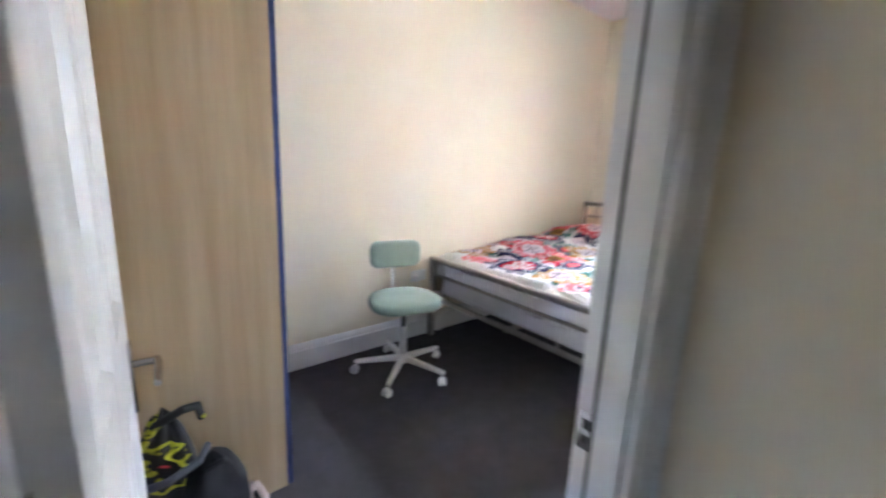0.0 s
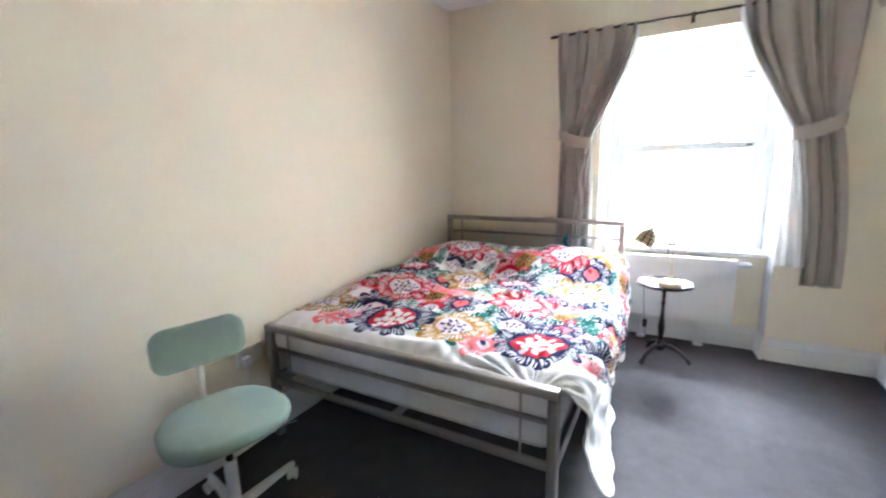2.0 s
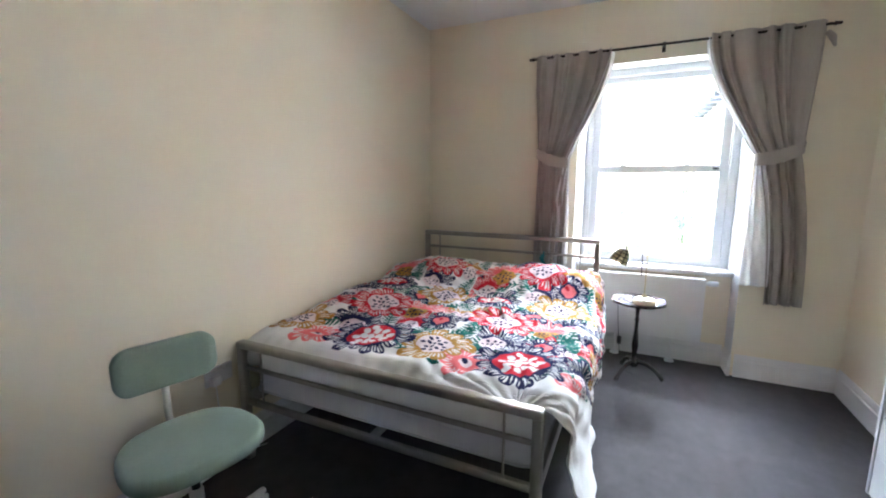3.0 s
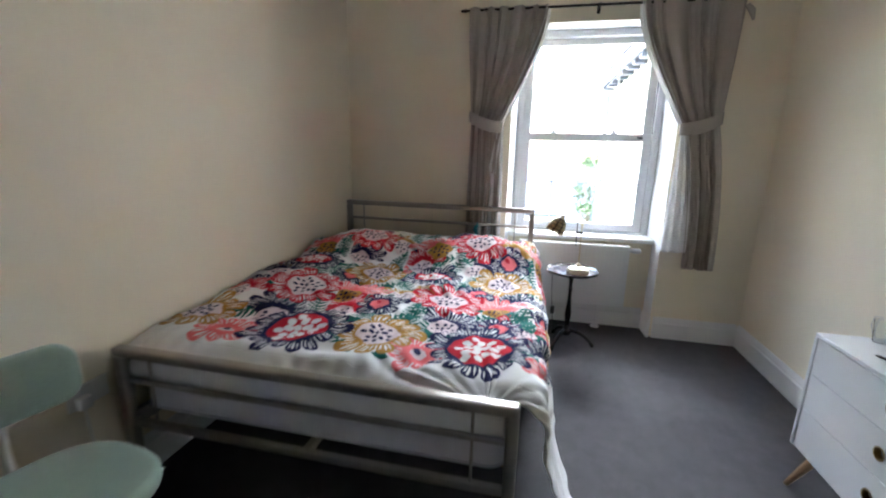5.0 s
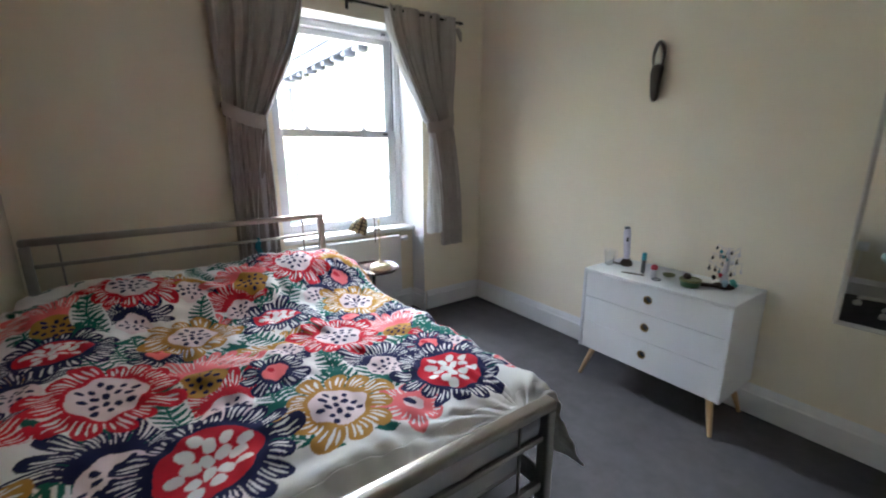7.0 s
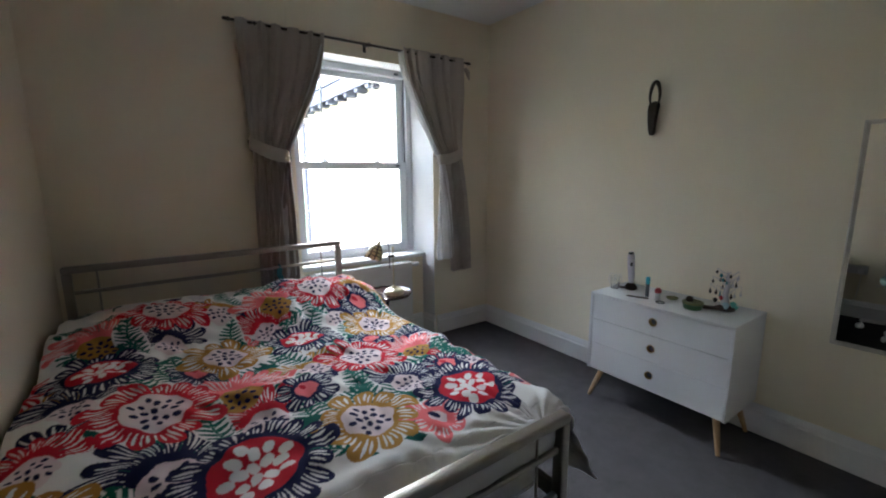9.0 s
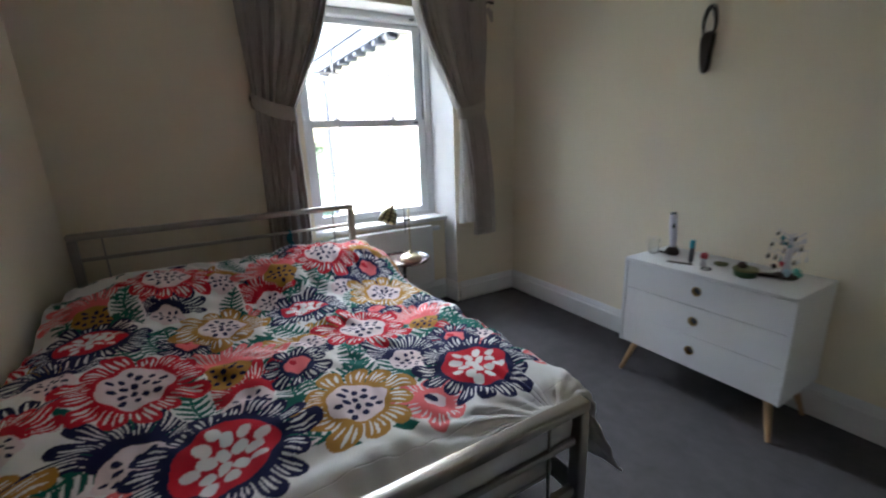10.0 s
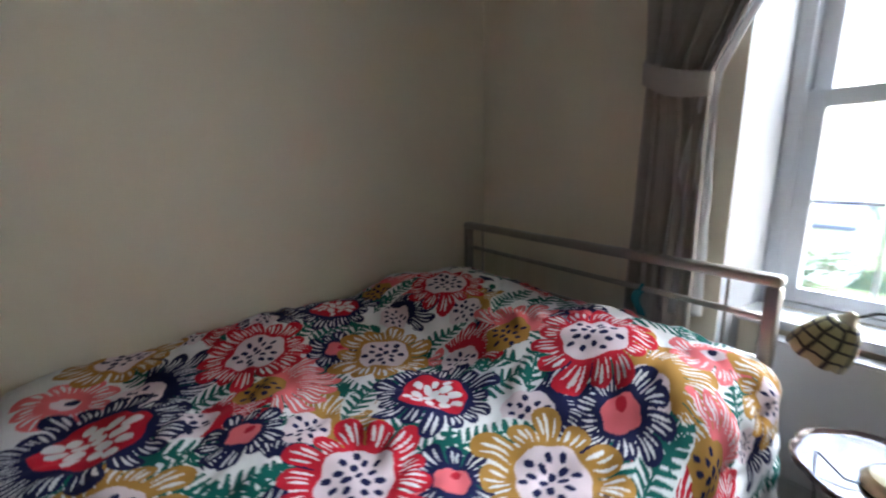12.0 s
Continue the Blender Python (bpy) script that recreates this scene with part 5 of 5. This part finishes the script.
def jewellery_tree():
    t = thing("jewellery_stand", 2.292, -0.128, CT, "metal jewellery tree hung with earrings on the chest", "jewellery stand")
    part("base", lathe(bmesh.new(), [(0.045, 0), (0.050, 0.004), (0.048, 0.012), (0.030, 0.020), (0.015, 0.030)], 24), M_BROWN, t, "dark round base")
    part("trunk", tube(bmesh.new(), [(0, 0, 0.02), (0.004, 0.002, 0.08), (-0.003, 0, 0.14), (0.002, 0, 0.20)], [0.022, 0.015, 0.011, 0.006], 12), M_SILVER, t)
    rnd = random.Random(5)
    for k in range(15):
        a = 2.4 * k
        z = 0.09 + 0.008 * k
        L = rnd.uniform(0.05, 0.105) * (1 - 0.025 * k)
        tip = Vector((L * math.cos(a), L * math.sin(a), z + rnd.uniform(0.015, 0.05)))
        br = part("branch", tube(bmesh.new(), [(0, 0, z), (tip.x * 0.55, tip.y * 0.55, z + 0.012), tip], [0.003, 0.0022, 0.0015], 7), M_SILVER, t)
        for f in ((0.6, 0.98) if k % 2 else (0.95,)):
            p = Vector((tip.x * f, tip.y * f, z + (tip.z - z) * f))
            drop = rnd.uniform(0.02, 0.05)
            mat = (M_SILVER, M_BROWN, M_BLACK, M_TEALCLOTH, M_SILVER, M_BLACK)[rnd.randrange(6)]
            part("wire", tube(bmesh.new(), [p, p - Vector((0, 0, drop * 0.5))], 0.0008, 5), M_SILVER, br)
            r = rnd.uniform(0.005, 0.009)
            b = lathe(bmesh.new(), [(r * 0.2, -drop - r * 1.3), (r, -drop), (r * 0.7, -drop + r * 0.8), (r * 0.15, -drop * 0.5)], 10, tuple(p))
            part("earring", b, mat, br, "dangling earring")
    for x, y, z, m, r in ((0.01, 0.035, 0.07, M_RED, 0.013), (-0.02, 0.045, 0.035, M_CYANPALE, 0.020), (-0.055, 0.05, 0.05, M_TEALPALE, 0.018), (0.04, 0.03, 0.05, M_BLACK, 0.014), (-0.06, 0.02, 0.03, M_TEALPALE, 0.012)):
        loops = [[(x + r * 0.8 * s * math.cos(q) * (1 + 0.25 * math.sin(3 * q)), y + (i - 2) * 0.003, z + r * s * math.sin(q)) for q in [2 * math.pi * k / 14 for k in range(14)]] for i, s in enumerate((0.3, 0.9, 1.0, 0.85, 0.3))]
        part("charm", rings(bmesh.new(), loops), m, t, "coloured charm")
    return t


M_CYANPALE = solid("pale_blue_enamel", (0.35, 0.52, 0.60), 0.3)
M_TEALPALE = solid("mint_enamel", (0.12, 0.45, 0.38), 0.3)
jewellery_tree()


def wall_saw():
    """A small framed hand tool hung on the wall: an open handle loop over a tapering dark sheath."""
    X, Z = 2.833, 1.84
    s = thing("wall_hanging", X, YR + 0.028, Z, "dark carved wooden ornament with oval loop on the wall", "wall ornament")
    loop = []
    for k in range(33):
        a = 2 * math.pi * k / 32
        loop.append((0.031 * math.sin(a) * (1.0 - 0.15 * math.cos(a)) + 0.010, 0, 0.088 + 0.072 * math.cos(a)))
    part("loop", tube(bmesh.new(), loop, [0.0085 + 0.0035 * math.cos(2 * math.pi * k / 32) for k in range(33)], 10), M_DARKWOOD, s)
    out = [(0.045, 0.028), (0.050, 0.0), (0.046, -0.06), (0.036, -0.135), (0.026, -0.158), (0.008, -0.160), (-0.004, -0.145), (-0.010, -0.06), (-0.020, 0.0), (-0.026, 0.030), (0.0, 0.045), (0.025, 0.040)]
    loops = []
    for y, k in ((-0.018, 0.96), (-0.010, 1.0), (0.008, 1.0), (0.016, 0.9)):
        loops.append([(0.012 + (x - 0.012) * k * 0.86, y, -0.06 + (z + 0.06) * k) for x, z in out])
    part("sheath", rings(bmesh.new(), loops), M_DARKWOOD, s)
    part("hanger", tube(bmesh.new(), [(0.008, -0.022, 0.165), (0.008, 0.0, 0.165)], 0.003, 8), M_IRON, s, "small nail")
    return s


M_DARKWOOD = wood("carved_dark_wood", (0.018, 0.010, 0.007), (0.055, 0.028, 0.018), "z", 0.4)
wall_saw()


def mirror():
    X0, X1, Z0, Z1 = 1.284, 1.875, 0.626, 1.669
    w, h = X1 - X0, Z1 - Z0
    m = thing("wall_mirror", (X0 + X1) / 2, YR + 0.024, (Z0 + Z1) / 2, "large rectangular mirror in a whitewashed frame beside the chest", "mirror", MIRROR_TURN)
    b = 0.019
    prof = [(0, 0), (0, 0.016), (0.006, 0.022), (b - 0.006, 0.018), (b, 0.010), (b, 0)]
    loops = [[(sx * (w / 2 - u), v - 0.010, sz * (h / 2 - u)) for u, v in prof] for sx, sz in ((-1, -1), (1, -1), (1, 1), (-1, 1))]
    loops.append(loops[0])
    bm = rings(bmesh.new(), loops, cap=False)
    bmesh.ops.remove_doubles(bm, verts=bm.verts, dist=0.0001)
    part("frame", bm, M_MFRAME, m, angle=25)
    part("glass", boxbm(-w / 2 + b - 0.004, w / 2 - b + 0.004, -0.006, -0.002, -h / 2 + b - 0.004, h / 2 - b + 0.004), M_MIRROR, m, "clear silvered glass")
    part("backing", boxbm(-w / 2 + 0.004, w / 2 - 0.004, -0.012, -0.0105, -h / 2 + 0.004, h / 2 - 0.004), M_BROWN, m)
    return m


MIRROR_TURN = 1.55
mirror()


def tripod_table():
    TX, TY, ZT = 4.111, 0.99, 0.582
    t = thing("tripod_table", TX, TY, 0, "small dark mahogany tripod table with scalloped top beside the bed", "side table")
    R = 0.180
    n = 96
    def ring(r, z, wav):
        return [((r + wav * abs(math.sin(4 * a)) ** 0.7) * math.cos(a), (r + wav * abs(math.sin(4 * a)) ** 0.7) * math.sin(a), z) for a in [2 * math.pi * k / n for k in range(n)]]
    loops = [ring(R * 0.5, ZT - 0.020, 0), ring(R - 0.014, ZT - 0.020, 0.006), ring(R - 0.004, ZT - 0.014, 0.008), ring(R - 0.002, ZT - 0.002, 0.008), ring(R - 0.006, ZT + 0.002, 0.008), ring(R - 0.013, ZT - 0.003, 0.007), ring(R - 0.017, ZT - 0.008, 0.006), ring(R * 0.5, ZT - 0.008, 0)]
    part("top", rings(bmesh.new(), loops), M_MAHOG, t)
    prof = [(0.020, 0.075), (0.030, 0.085), (0.030, 0.12), (0.020, 0.14), (0.014, 0.16), (0.019, 0.20), (0.023, 0.24), (0.018, 0.30), (0.012, 0.36), (0.012, 0.42), (0.017, 0.435), (0.011, 0.45), (0.014, 0.50), (0.030, ZT - 0.028), (0.045, ZT - 0.021)]
    part("pillar", lathe(bmesh.new(), prof, 22), M_MAHOG, t)
    for k in range(3):
        a = radians(25 + 120 * k)
        pts, rad = [], []
        for f in [q / 14 for q in range(15)]:
            r = 0.02 + 0.175 * f
            z = 0.115 + 0.025 * math.sin(math.pi * f * 0.9) - 0.105 * f ** 1.25
            if f > 0.93:
                z = 0.010
            pts.append((r * math.cos(a), r * math.sin(a), z))
            rad.append(0.018 - 0.007 * f + (0.004 if f > 0.9 else 0))
        part("leg", tube(bmesh.new(), pts, rad, 10), M_MAHOG, t)
    return t


tripod_table()


def table_lamp():
    LX, LY, LZ = 4.066, 0.956, 0.582 - 0.008
    l = thing("table_lamp", LX, LY, LZ, "brass gooseneck lamp with leaded cream glass shade on tripod table", "lamp")
    prof = [(0.070, 0), (0.076, 0.003), (0.076, 0.018), (0.071, 0.024), (0.066, 0.027), (0.063, 0.034), (0.046, 0.042), (0.026, 0.046), (0.018, 0.056), (0.009, 0.068)]
    part("base", lathe(bmesh.new(), prof, 32), M_BRASS, l)
    hs = 0.926 - LZ
    part("stem", tube(bmesh.new(), [(0, 0, 0.055), (0, 0, hs - 0.02)], 0.0045, 12), M_BRASS, l)
    part("finial", lathe(bmesh.new(), [(0.004, hs - 0.022), (0.009, hs - 0.016), (0.010, hs - 0.002), (0.006, hs + 0.004), (0.002, hs + 0.008)], 12), M_BRASS, l)
    zc = 0.862 - LZ
    part("clamp", boxbm(-0.010, 0.012, -0.010, 0.038, zc - 0.007, zc + 0.007, bevel=0.003), M_IRON, l, "dark sliding clamp")
    # gooseneck from the clamp, up over and down to the shade
    sx, sy, sz = 4.02 - LX, 1.094 - LY, 0.952 - LZ
    arc = [(0.0, 0.030, zc - 0.09), (0.0, 0.030, zc), (-0.001, 0.032, zc + 0.07)]
    for k in range(13):
        f = k / 12
        arc.append((sx * f * 0.9, 0.034 + (sy - 0.034) * f, zc + 0.07 + (0.995 - LZ - zc - 0.07) * math.sin(math.pi * min(1, f * 1.15 + 0.12) * 0.62) - 0.022 * f ** 3))
    part("gooseneck", tube(bmesh.new(), arc, 0.003, 8), M_IRON, l, "thin dark bronze gooseneck")
    ex, ey, ez = arc[-1]
    # shade: a bell with a scalloped rim, tipped outwards
    ax = Vector((-0.05, 0.42, -0.90)).normalized()
    u = ax.cross(Vector((1, 0, 0))).normalized()
    v = ax.cross(u)
    o = Vector((ex, ey, ez))
    n = 48
    prof = [(0.014, 0.002), (0.030, 0.010), (0.044, 0.030), (0.053, 0.055), (0.059, 0.082), (0.061, 0.108)]
    loops = []
    for r, d in prof:
        row = []
        for k in range(n):
            a = 2 * math.pi * k / n
            sc = 1 + 0.05 * abs(math.cos(4 * a)) * (d / 0.108) ** 2
            dd = d + 0.007 * abs(math.sin(4 * a)) * (d / 0.108) ** 3
            row.append(o + ax * dd + (u * math.cos(a) + v * math.sin(a)) * r * sc)
        loops.append(row)
    bm = rings(bmesh.new(), loops, cap=False)
    uv = bm.loops.layers.uv.new("uv")
    bm.verts.index_update()
    for f in bm.faces:
        ids = [w.vert.index for w in f.loops]
        ks = [i % n for i in ids]
        wrap = max(ks) - min(ks) > n / 2
        for w, i, k in zip(f.loops, ids, ks):
            kk = k + n if wrap and k < n / 2 else k
            w[uv].uv = (kk / n, prof[i // n][1] / 0.108)
    sh = part("shade", bm, M_SHADE, l, "scalloped cream glass shade with a dark lead net")
    sh.modifiers.new("thick", "SOLIDIFY").thickness = 0.0025
    part("shade_cap", lathe_dir(o, ax, u, v, [(0.006, -0.018), (0.012, -0.012), (0.014, -0.004), (0.022, 0.004), (0.022, 0.009)]), M_BRASS, l)
    part("bulb", lathe_dir(o, ax, u, v, [(0.010, 0.02), (0.012, 0.04), (0.020, 0.062), (0.018, 0.078), (0.006, 0.088)]), M_CHESTW, l, "white bulb")
    pts = [(-0.03, 0.045, 0.010), (-0.06, 0.09, 0.012), (-0.03, 0.15, 0.035), (0.06, 0.17, -0.02), (0.10, 0.16, -0.20), (0.10, 0.14, -0.40), (0.07, 0.10, -LZ + 0.004 + 0.02), (0.05, 0.02, -LZ + 0.006)]
    part("flex", tube(bmesh.new(), pts, 0.0025, 8), M_BLACK, l, "thin dark flex")
    part("flex_switch", boxbm(0.088, 0.112, 0.13, 0.16, -0.36, -0.30, bevel=0.006), M_BLACK, l, "inline black switch")
    return l


def lathe_dir(o, ax, u, v, prof, n=20):
    return rings(bmesh.new(), [[o + ax * d + (u * math.cos(a) + v * math.sin(a)) * r for a in [2 * math.pi * k / n for k in range(n)]] for r, d in prof])


table_lamp()


def socket():
    s = thing("wall_socket", 2.14, YL - 0.001, 0.487, "white double wall socket with a white plug on the bed wall", "socket")
    part("plate", boxbm(-0.073, 0.073, -0.010, 0, -0.043, 0.043, bevel=0.004), M_SOCKET, s)
    for x in (-0.030, 0.030):
        part("rocker", boxbm(x - 0.006, x + 0.006, -0.014, -0.0095, 0.012, 0.030, bevel=0.001), M_SOCKET, s)
    p = part("plug", boxbm(-0.055, -0.010, -0.042, -0.0105, -0.040, 0.008, bevel=0.007), M_SOCKET, s, "white plug")
    part("flex", tube(bmesh.new(), [(-0.032, -0.026, -0.036), (-0.032, -0.030, -0.12), (-0.02, -0.034, -0.28), (0.05, -0.05, -0.44), (0.2, -0.07, -0.470)], 0.003, 8), M_SOCKET, s, "white flex")
    return s


socket()


def lumpy(name, hx, hy, h, mat, parent, seed, label="", rough=0.16, n=40, m=22):
    """A slumped cloth bag shape."""
    vs, loops = [], []
    bm = bmesh.new()
    for j in range(m + 1):
        f = j / m
        z = h * f
        k = (1 - f ** 3.2) ** 0.5 if f < 1 else 0.03
        k = max(k, 0.03) * (0.92 + 0.08 * math.sin(math.pi * min(1, f * 3)))
        row = []
        for i in range(n):
            a = 2 * math.pi * i / n
            q = 1 + rough * noise.noise((math.cos(a) * 1.6 + seed, math.sin(a) * 1.6, f * 3)) + rough * 0.45 * noise.noise((math.cos(a) * 5, math.sin(a) * 5 + seed, f * 9))
            e = 2.6
            ux = math.copysign(abs(math.cos(a)) ** (2 / e), math.cos(a))
            uy = math.copysign(abs(math.sin(a)) ** (2 / e), math.sin(a))
            row.append((hx * k * q * ux, hy * k * q * uy, z + h * 0.07 * noise.noise((ux * 2, uy * 2 + seed, f * 2)) * f))
        loops.append(row)
    return part(name, rings(bm, loops), mat, parent, label, angle=80)


def bags():
    b = thing("rucksack", 0.508, 1.712, 0, "slumped black nylon rucksack standing against the wardrobe side", "bag", 8)
    lumpy("bag_body", 0.12, 0.095, 0.428, M_BAGBLACK, b, 4.0)
    lumpy("front_pocket", 0.075, 0.045, 0.20, M_BAGBLACK, b, 9.0).location = (0.01, -0.075, 0.02)
    part("strap", tube(bmesh.new(), [(-0.05, -0.02, 0.364), (-0.03, -0.04, 0.401), (0.02, -0.04, 0.407), (0.05, -0.02, 0.369)], 0.008, 8), M_BAGBLACK, b)
    part("strap", tube(bmesh.new(), [(0.10, -0.07, 0.26), (0.125, -0.10, 0.16), (0.11, -0.11, 0.06)], 0.007, 8), M_BAGBLACK, b)
    g = thing("sports_bag", 0.401, 1.776, 0, "black bag patterned in yellow and red against the wardrobe", "bag", -6)
    lumpy("bag_body", 0.095, 0.085, 0.567, M_BAG, g, 1.5, n=56, m=34, rough=0.22)
    bm = tube(bmesh.new(), [(-0.06, -0.03, 0.492), (-0.02, -0.06, 0.567), (0.05, -0.06, 0.599), (0.09, -0.02, 0.578), (0.10, 0.0, 0.524)], 0.013, 10)
    part("handle", bm, M_BAG, g)
    part("grey_strap", tube(bmesh.new(), [(-0.08, -0.085, 0.385), (0.0, -0.10, 0.401), (0.08, -0.085, 0.428), (0.11, -0.04, 0.449)], 0.012, 8), M_DARKGREY, g, "grey strap")
    p = thing("folded_cloth", 0.631, 1.712, 0, "crumpled pale pink cloth heaped by the rucksack", "cloth")
    lumpy("heap", 0.05, 0.07, 0.24, M_PINK, p, 7.0, rough=0.3)


bags()

# ---- outside ----
GZ = -3.3
M_GRASS = solid("grass", (0.055, 0.09, 0.03), 0.95, scale=0.3, vary=0.4, bump=0.3, fine=20)
M_RENDER = solid("white_render", (0.74, 0.73, 0.70), 0.9, scale=0.5, vary=0.1, bump=0.2, fine=8)
M_RUBBLE = Mat("rubble_stone", rough=0.95).mottled((0.34, 0.30, 0.24), (0.48, 0.43, 0.34), 1.3, 6, 0.4, 0.01).m
M_SLATE = Mat("roof_slate", rough=0.6).mottled((0.05, 0.065, 0.10), (0.075, 0.095, 0.14), 1.5, 5, 0.3, 0.01).m
M_BARGE = solid("blue_grey_board", (0.034, 0.046, 0.074), 0.7)
M_LEAF = solid("foliage", (0.045, 0.08, 0.035), 0.8, scale=4, vary=0.4, bump=0)
M_BARK = solid("bark", (0.10, 0.075, 0.05), 0.95, bump=0.5, fine=20)
part("ground", boxbm(XO, 400, -300, 300, GZ - 0.2, GZ), M_GRASS, kind="structure")


def house(name, x0, x1, y0, y1, eave, ridge, wall, label):
    h = thing(name, (x0 + x1) / 2, (y0 + y1) / 2, GZ, label, "house")
    hx, hy, e, r = (x1 - x0) / 2, (y1 - y0) / 2, eave - GZ, ridge - GZ
    prof = [(-hx, 0), (hx, 0), (hx, e), (0, r), (-hx, e)]
    part("wall", rings(bmesh.new(), [[(x, y, z) for x, z in prof] for y in (-hy, hy)]), wall, h, smooth=False)
    t, o = 0.14, 0.25
    k = o * (r - e) / hx
    for s in (-1, 1):
        line = [(s * (hx + o), e - k + 0.02), (0, r + 0.02), (0, r + 0.02 + t), (s * (hx + o), e - k + 0.02 + t)]
        part("roof", rings(bmesh.new(), [[(p, w, z) for p, z in line] for w in (-hy - 0.12, hy + 0.12)]), M_SLATE, h, "blue-grey slate roof", smooth=False)
    return h


def wing():
    """The white wing that stands out from the same front beside the window, with bracketed eaves."""
    xa, xb = XO + 0.03, 8.0
    w = thing("house_wing", (xa + xb) / 2, -1.5, GZ, "white rendered wing with blue-grey bracketed eaves and downpipe", "house")
    def eave(x, out=0.0):
        f = (x - xa) / (xb - xa)
        return (x - (xa + xb) / 2, 0.33 + 0.13 * f - 0.16 + out + 1.5, 2.49 - 0.08 * f - GZ)
    a, b = eave(xa), eave(xb)
    bm = rings(bmesh.new(), [[(a[0], a[1], z), (b[0], b[1], z), (b[0], -3.0, z), (a[0], -3.0, z)] for z in (0, a[2] - 0.02)])
    part("wall", bm, M_RENDER, w, smooth=False)
    a, b = eave(xa, 0.16), eave(xb, 0.16)
    part("fascia", rings(bmesh.new(), [[(p[0], p[1] - t, p[2] + z) for t, z in ((0, -0.05), (0, 0.11), (0.03, 0.11), (0.03, -0.05))] for p in (a, b)]), M_BARGE, w, "blue-grey eaves board", smooth=False)
    part("roof", rings(bmesh.new(), [[(p[0], p[1] + 0.02, p[2] + 0.112), (p[0], p[1] + 0.02, p[2] + 0.15), (p[0], -3.0, p[2] + 1.5), (p[0], -3.0, p[2] + 1.4)] for p in (a, (b[0] + 0.1, b[1], b[2]))]), M_SLATE, w, "blue-grey slate roof", smooth=False)
    part("soffit", rings(bmesh.new(), [[(p[0], p[1] - 0.032, p[2] - 0.02), (p[0], p[1] - 0.032, p[2]), (p[0], p[1] - 0.16, p[2]), (p[0], p[1] - 0.16, p[2] - 0.02)] for p in (a, b)]), M_BARGE, w, smooth=False)
    for k in range(11):
        x, y, z = eave(xa + 0.2 + k * 0.27, 0.0)
        part("bracket", boxbm(x - 0.045, x + 0.045, y + 0.002, y + 0.14, z - 0.095, z - 0.021, bevel=0.01), M_BARGE, w, "blue-grey eaves bracket")
    x, y, z = eave(xb - 0.06)
    part("downpipe", tube(bmesh.new(), [(x, y + 0.05, 0), (x, y + 0.05, z - 0.14)], 0.035, 10), M_BARGE, w, "grey downpipe")
    return w


wing()
far = house("slate_roofed_house", 26, 33, -2.2, 3.0, -1.9, 0.5, M_RENDER, "low white house with a blue slate roof in the distance")
barn = house("stone_outbuilding", 21, 24.5, -1.4, -0.2, -1.6, -0.9, M_RUBBLE, "small stone outbuilding in front of the slate-roofed house")
shed = house("white_outhouse", 22, 25, 4.2, 7.6, -1.2, -0.5, M_RENDER, "small white rendered outhouse beyond the garden bushes")


def bush(x, y, h, r, seed, label):
    t = thing("garden_tree", x, y, GZ, label, "tree")
    rnd = random.Random(seed)
    part("trunk", tube(bmesh.new(), [(0, 0, 0), (0.05, 0, h * 0.3), (0.0, 0.08, h * 0.65)], [0.12, 0.08, 0.03], 8), M_BARK, t)
    for k in range(5):
        a = k * 1.3
        part("limb", tube(bmesh.new(), [(0.02, 0, h * 0.3), (r * 0.4 * math.cos(a), r * 0.4 * math.sin(a), h * 0.5), (r * 0.7 * math.cos(a), r * 0.7 * math.sin(a), h * 0.75)], [0.05, 0.03, 0.012], 6), M_BARK, t)
    vs, fs = [], []
    for k in range(2600):
        c = k % 17
        cr = random.Random(seed * 31 + c)
        cc = Vector((cr.gauss(0, r * 0.42), cr.gauss(0, r * 0.42), h * cr.uniform(0.4, 0.9)))
        p = cc + Vector((rnd.gauss(0, 1), rnd.gauss(0, 1), rnd.gauss(0, 0.8))) * r * 0.2
        u = Vector((rnd.uniform(-1, 1), rnd.uniform(-1, 1), rnd.uniform(-1, 1))).normalized() * 0.07
        w = u.cross(Vector((rnd.uniform(-1, 1), rnd.uniform(-1, 1), 1))).normalized() * 0.035
        i = len(vs)
        vs += [p - u, p + w, p + u, p - w]
        fs.append((i, i + 1, i + 2, i + 3))
    me = bpy.data.meshes.new("crown")
    me.from_pydata(vs, [], fs)
    me.materials.append(M_LEAF)
    ob = tagged(new("crown", me), "leafy green crown", kind="stuff")
    ob.parent = t
    return t


bush(16.5, 5.6, 3.4, 1.5, 3, "bushy green garden tree with a rounded leafy crown")
bush(15.0, 4.2, 2.6, 1.3, 8, "low leafy shrub in the garden below")
bush(19.0, -0.9, 5.2, 0.9, 5, "slim green shrub against the stone outbuilding")
bush(18.0, 7.9, 3.6, 1.6, 12, "broad green garden tree beyond the white outhouse")
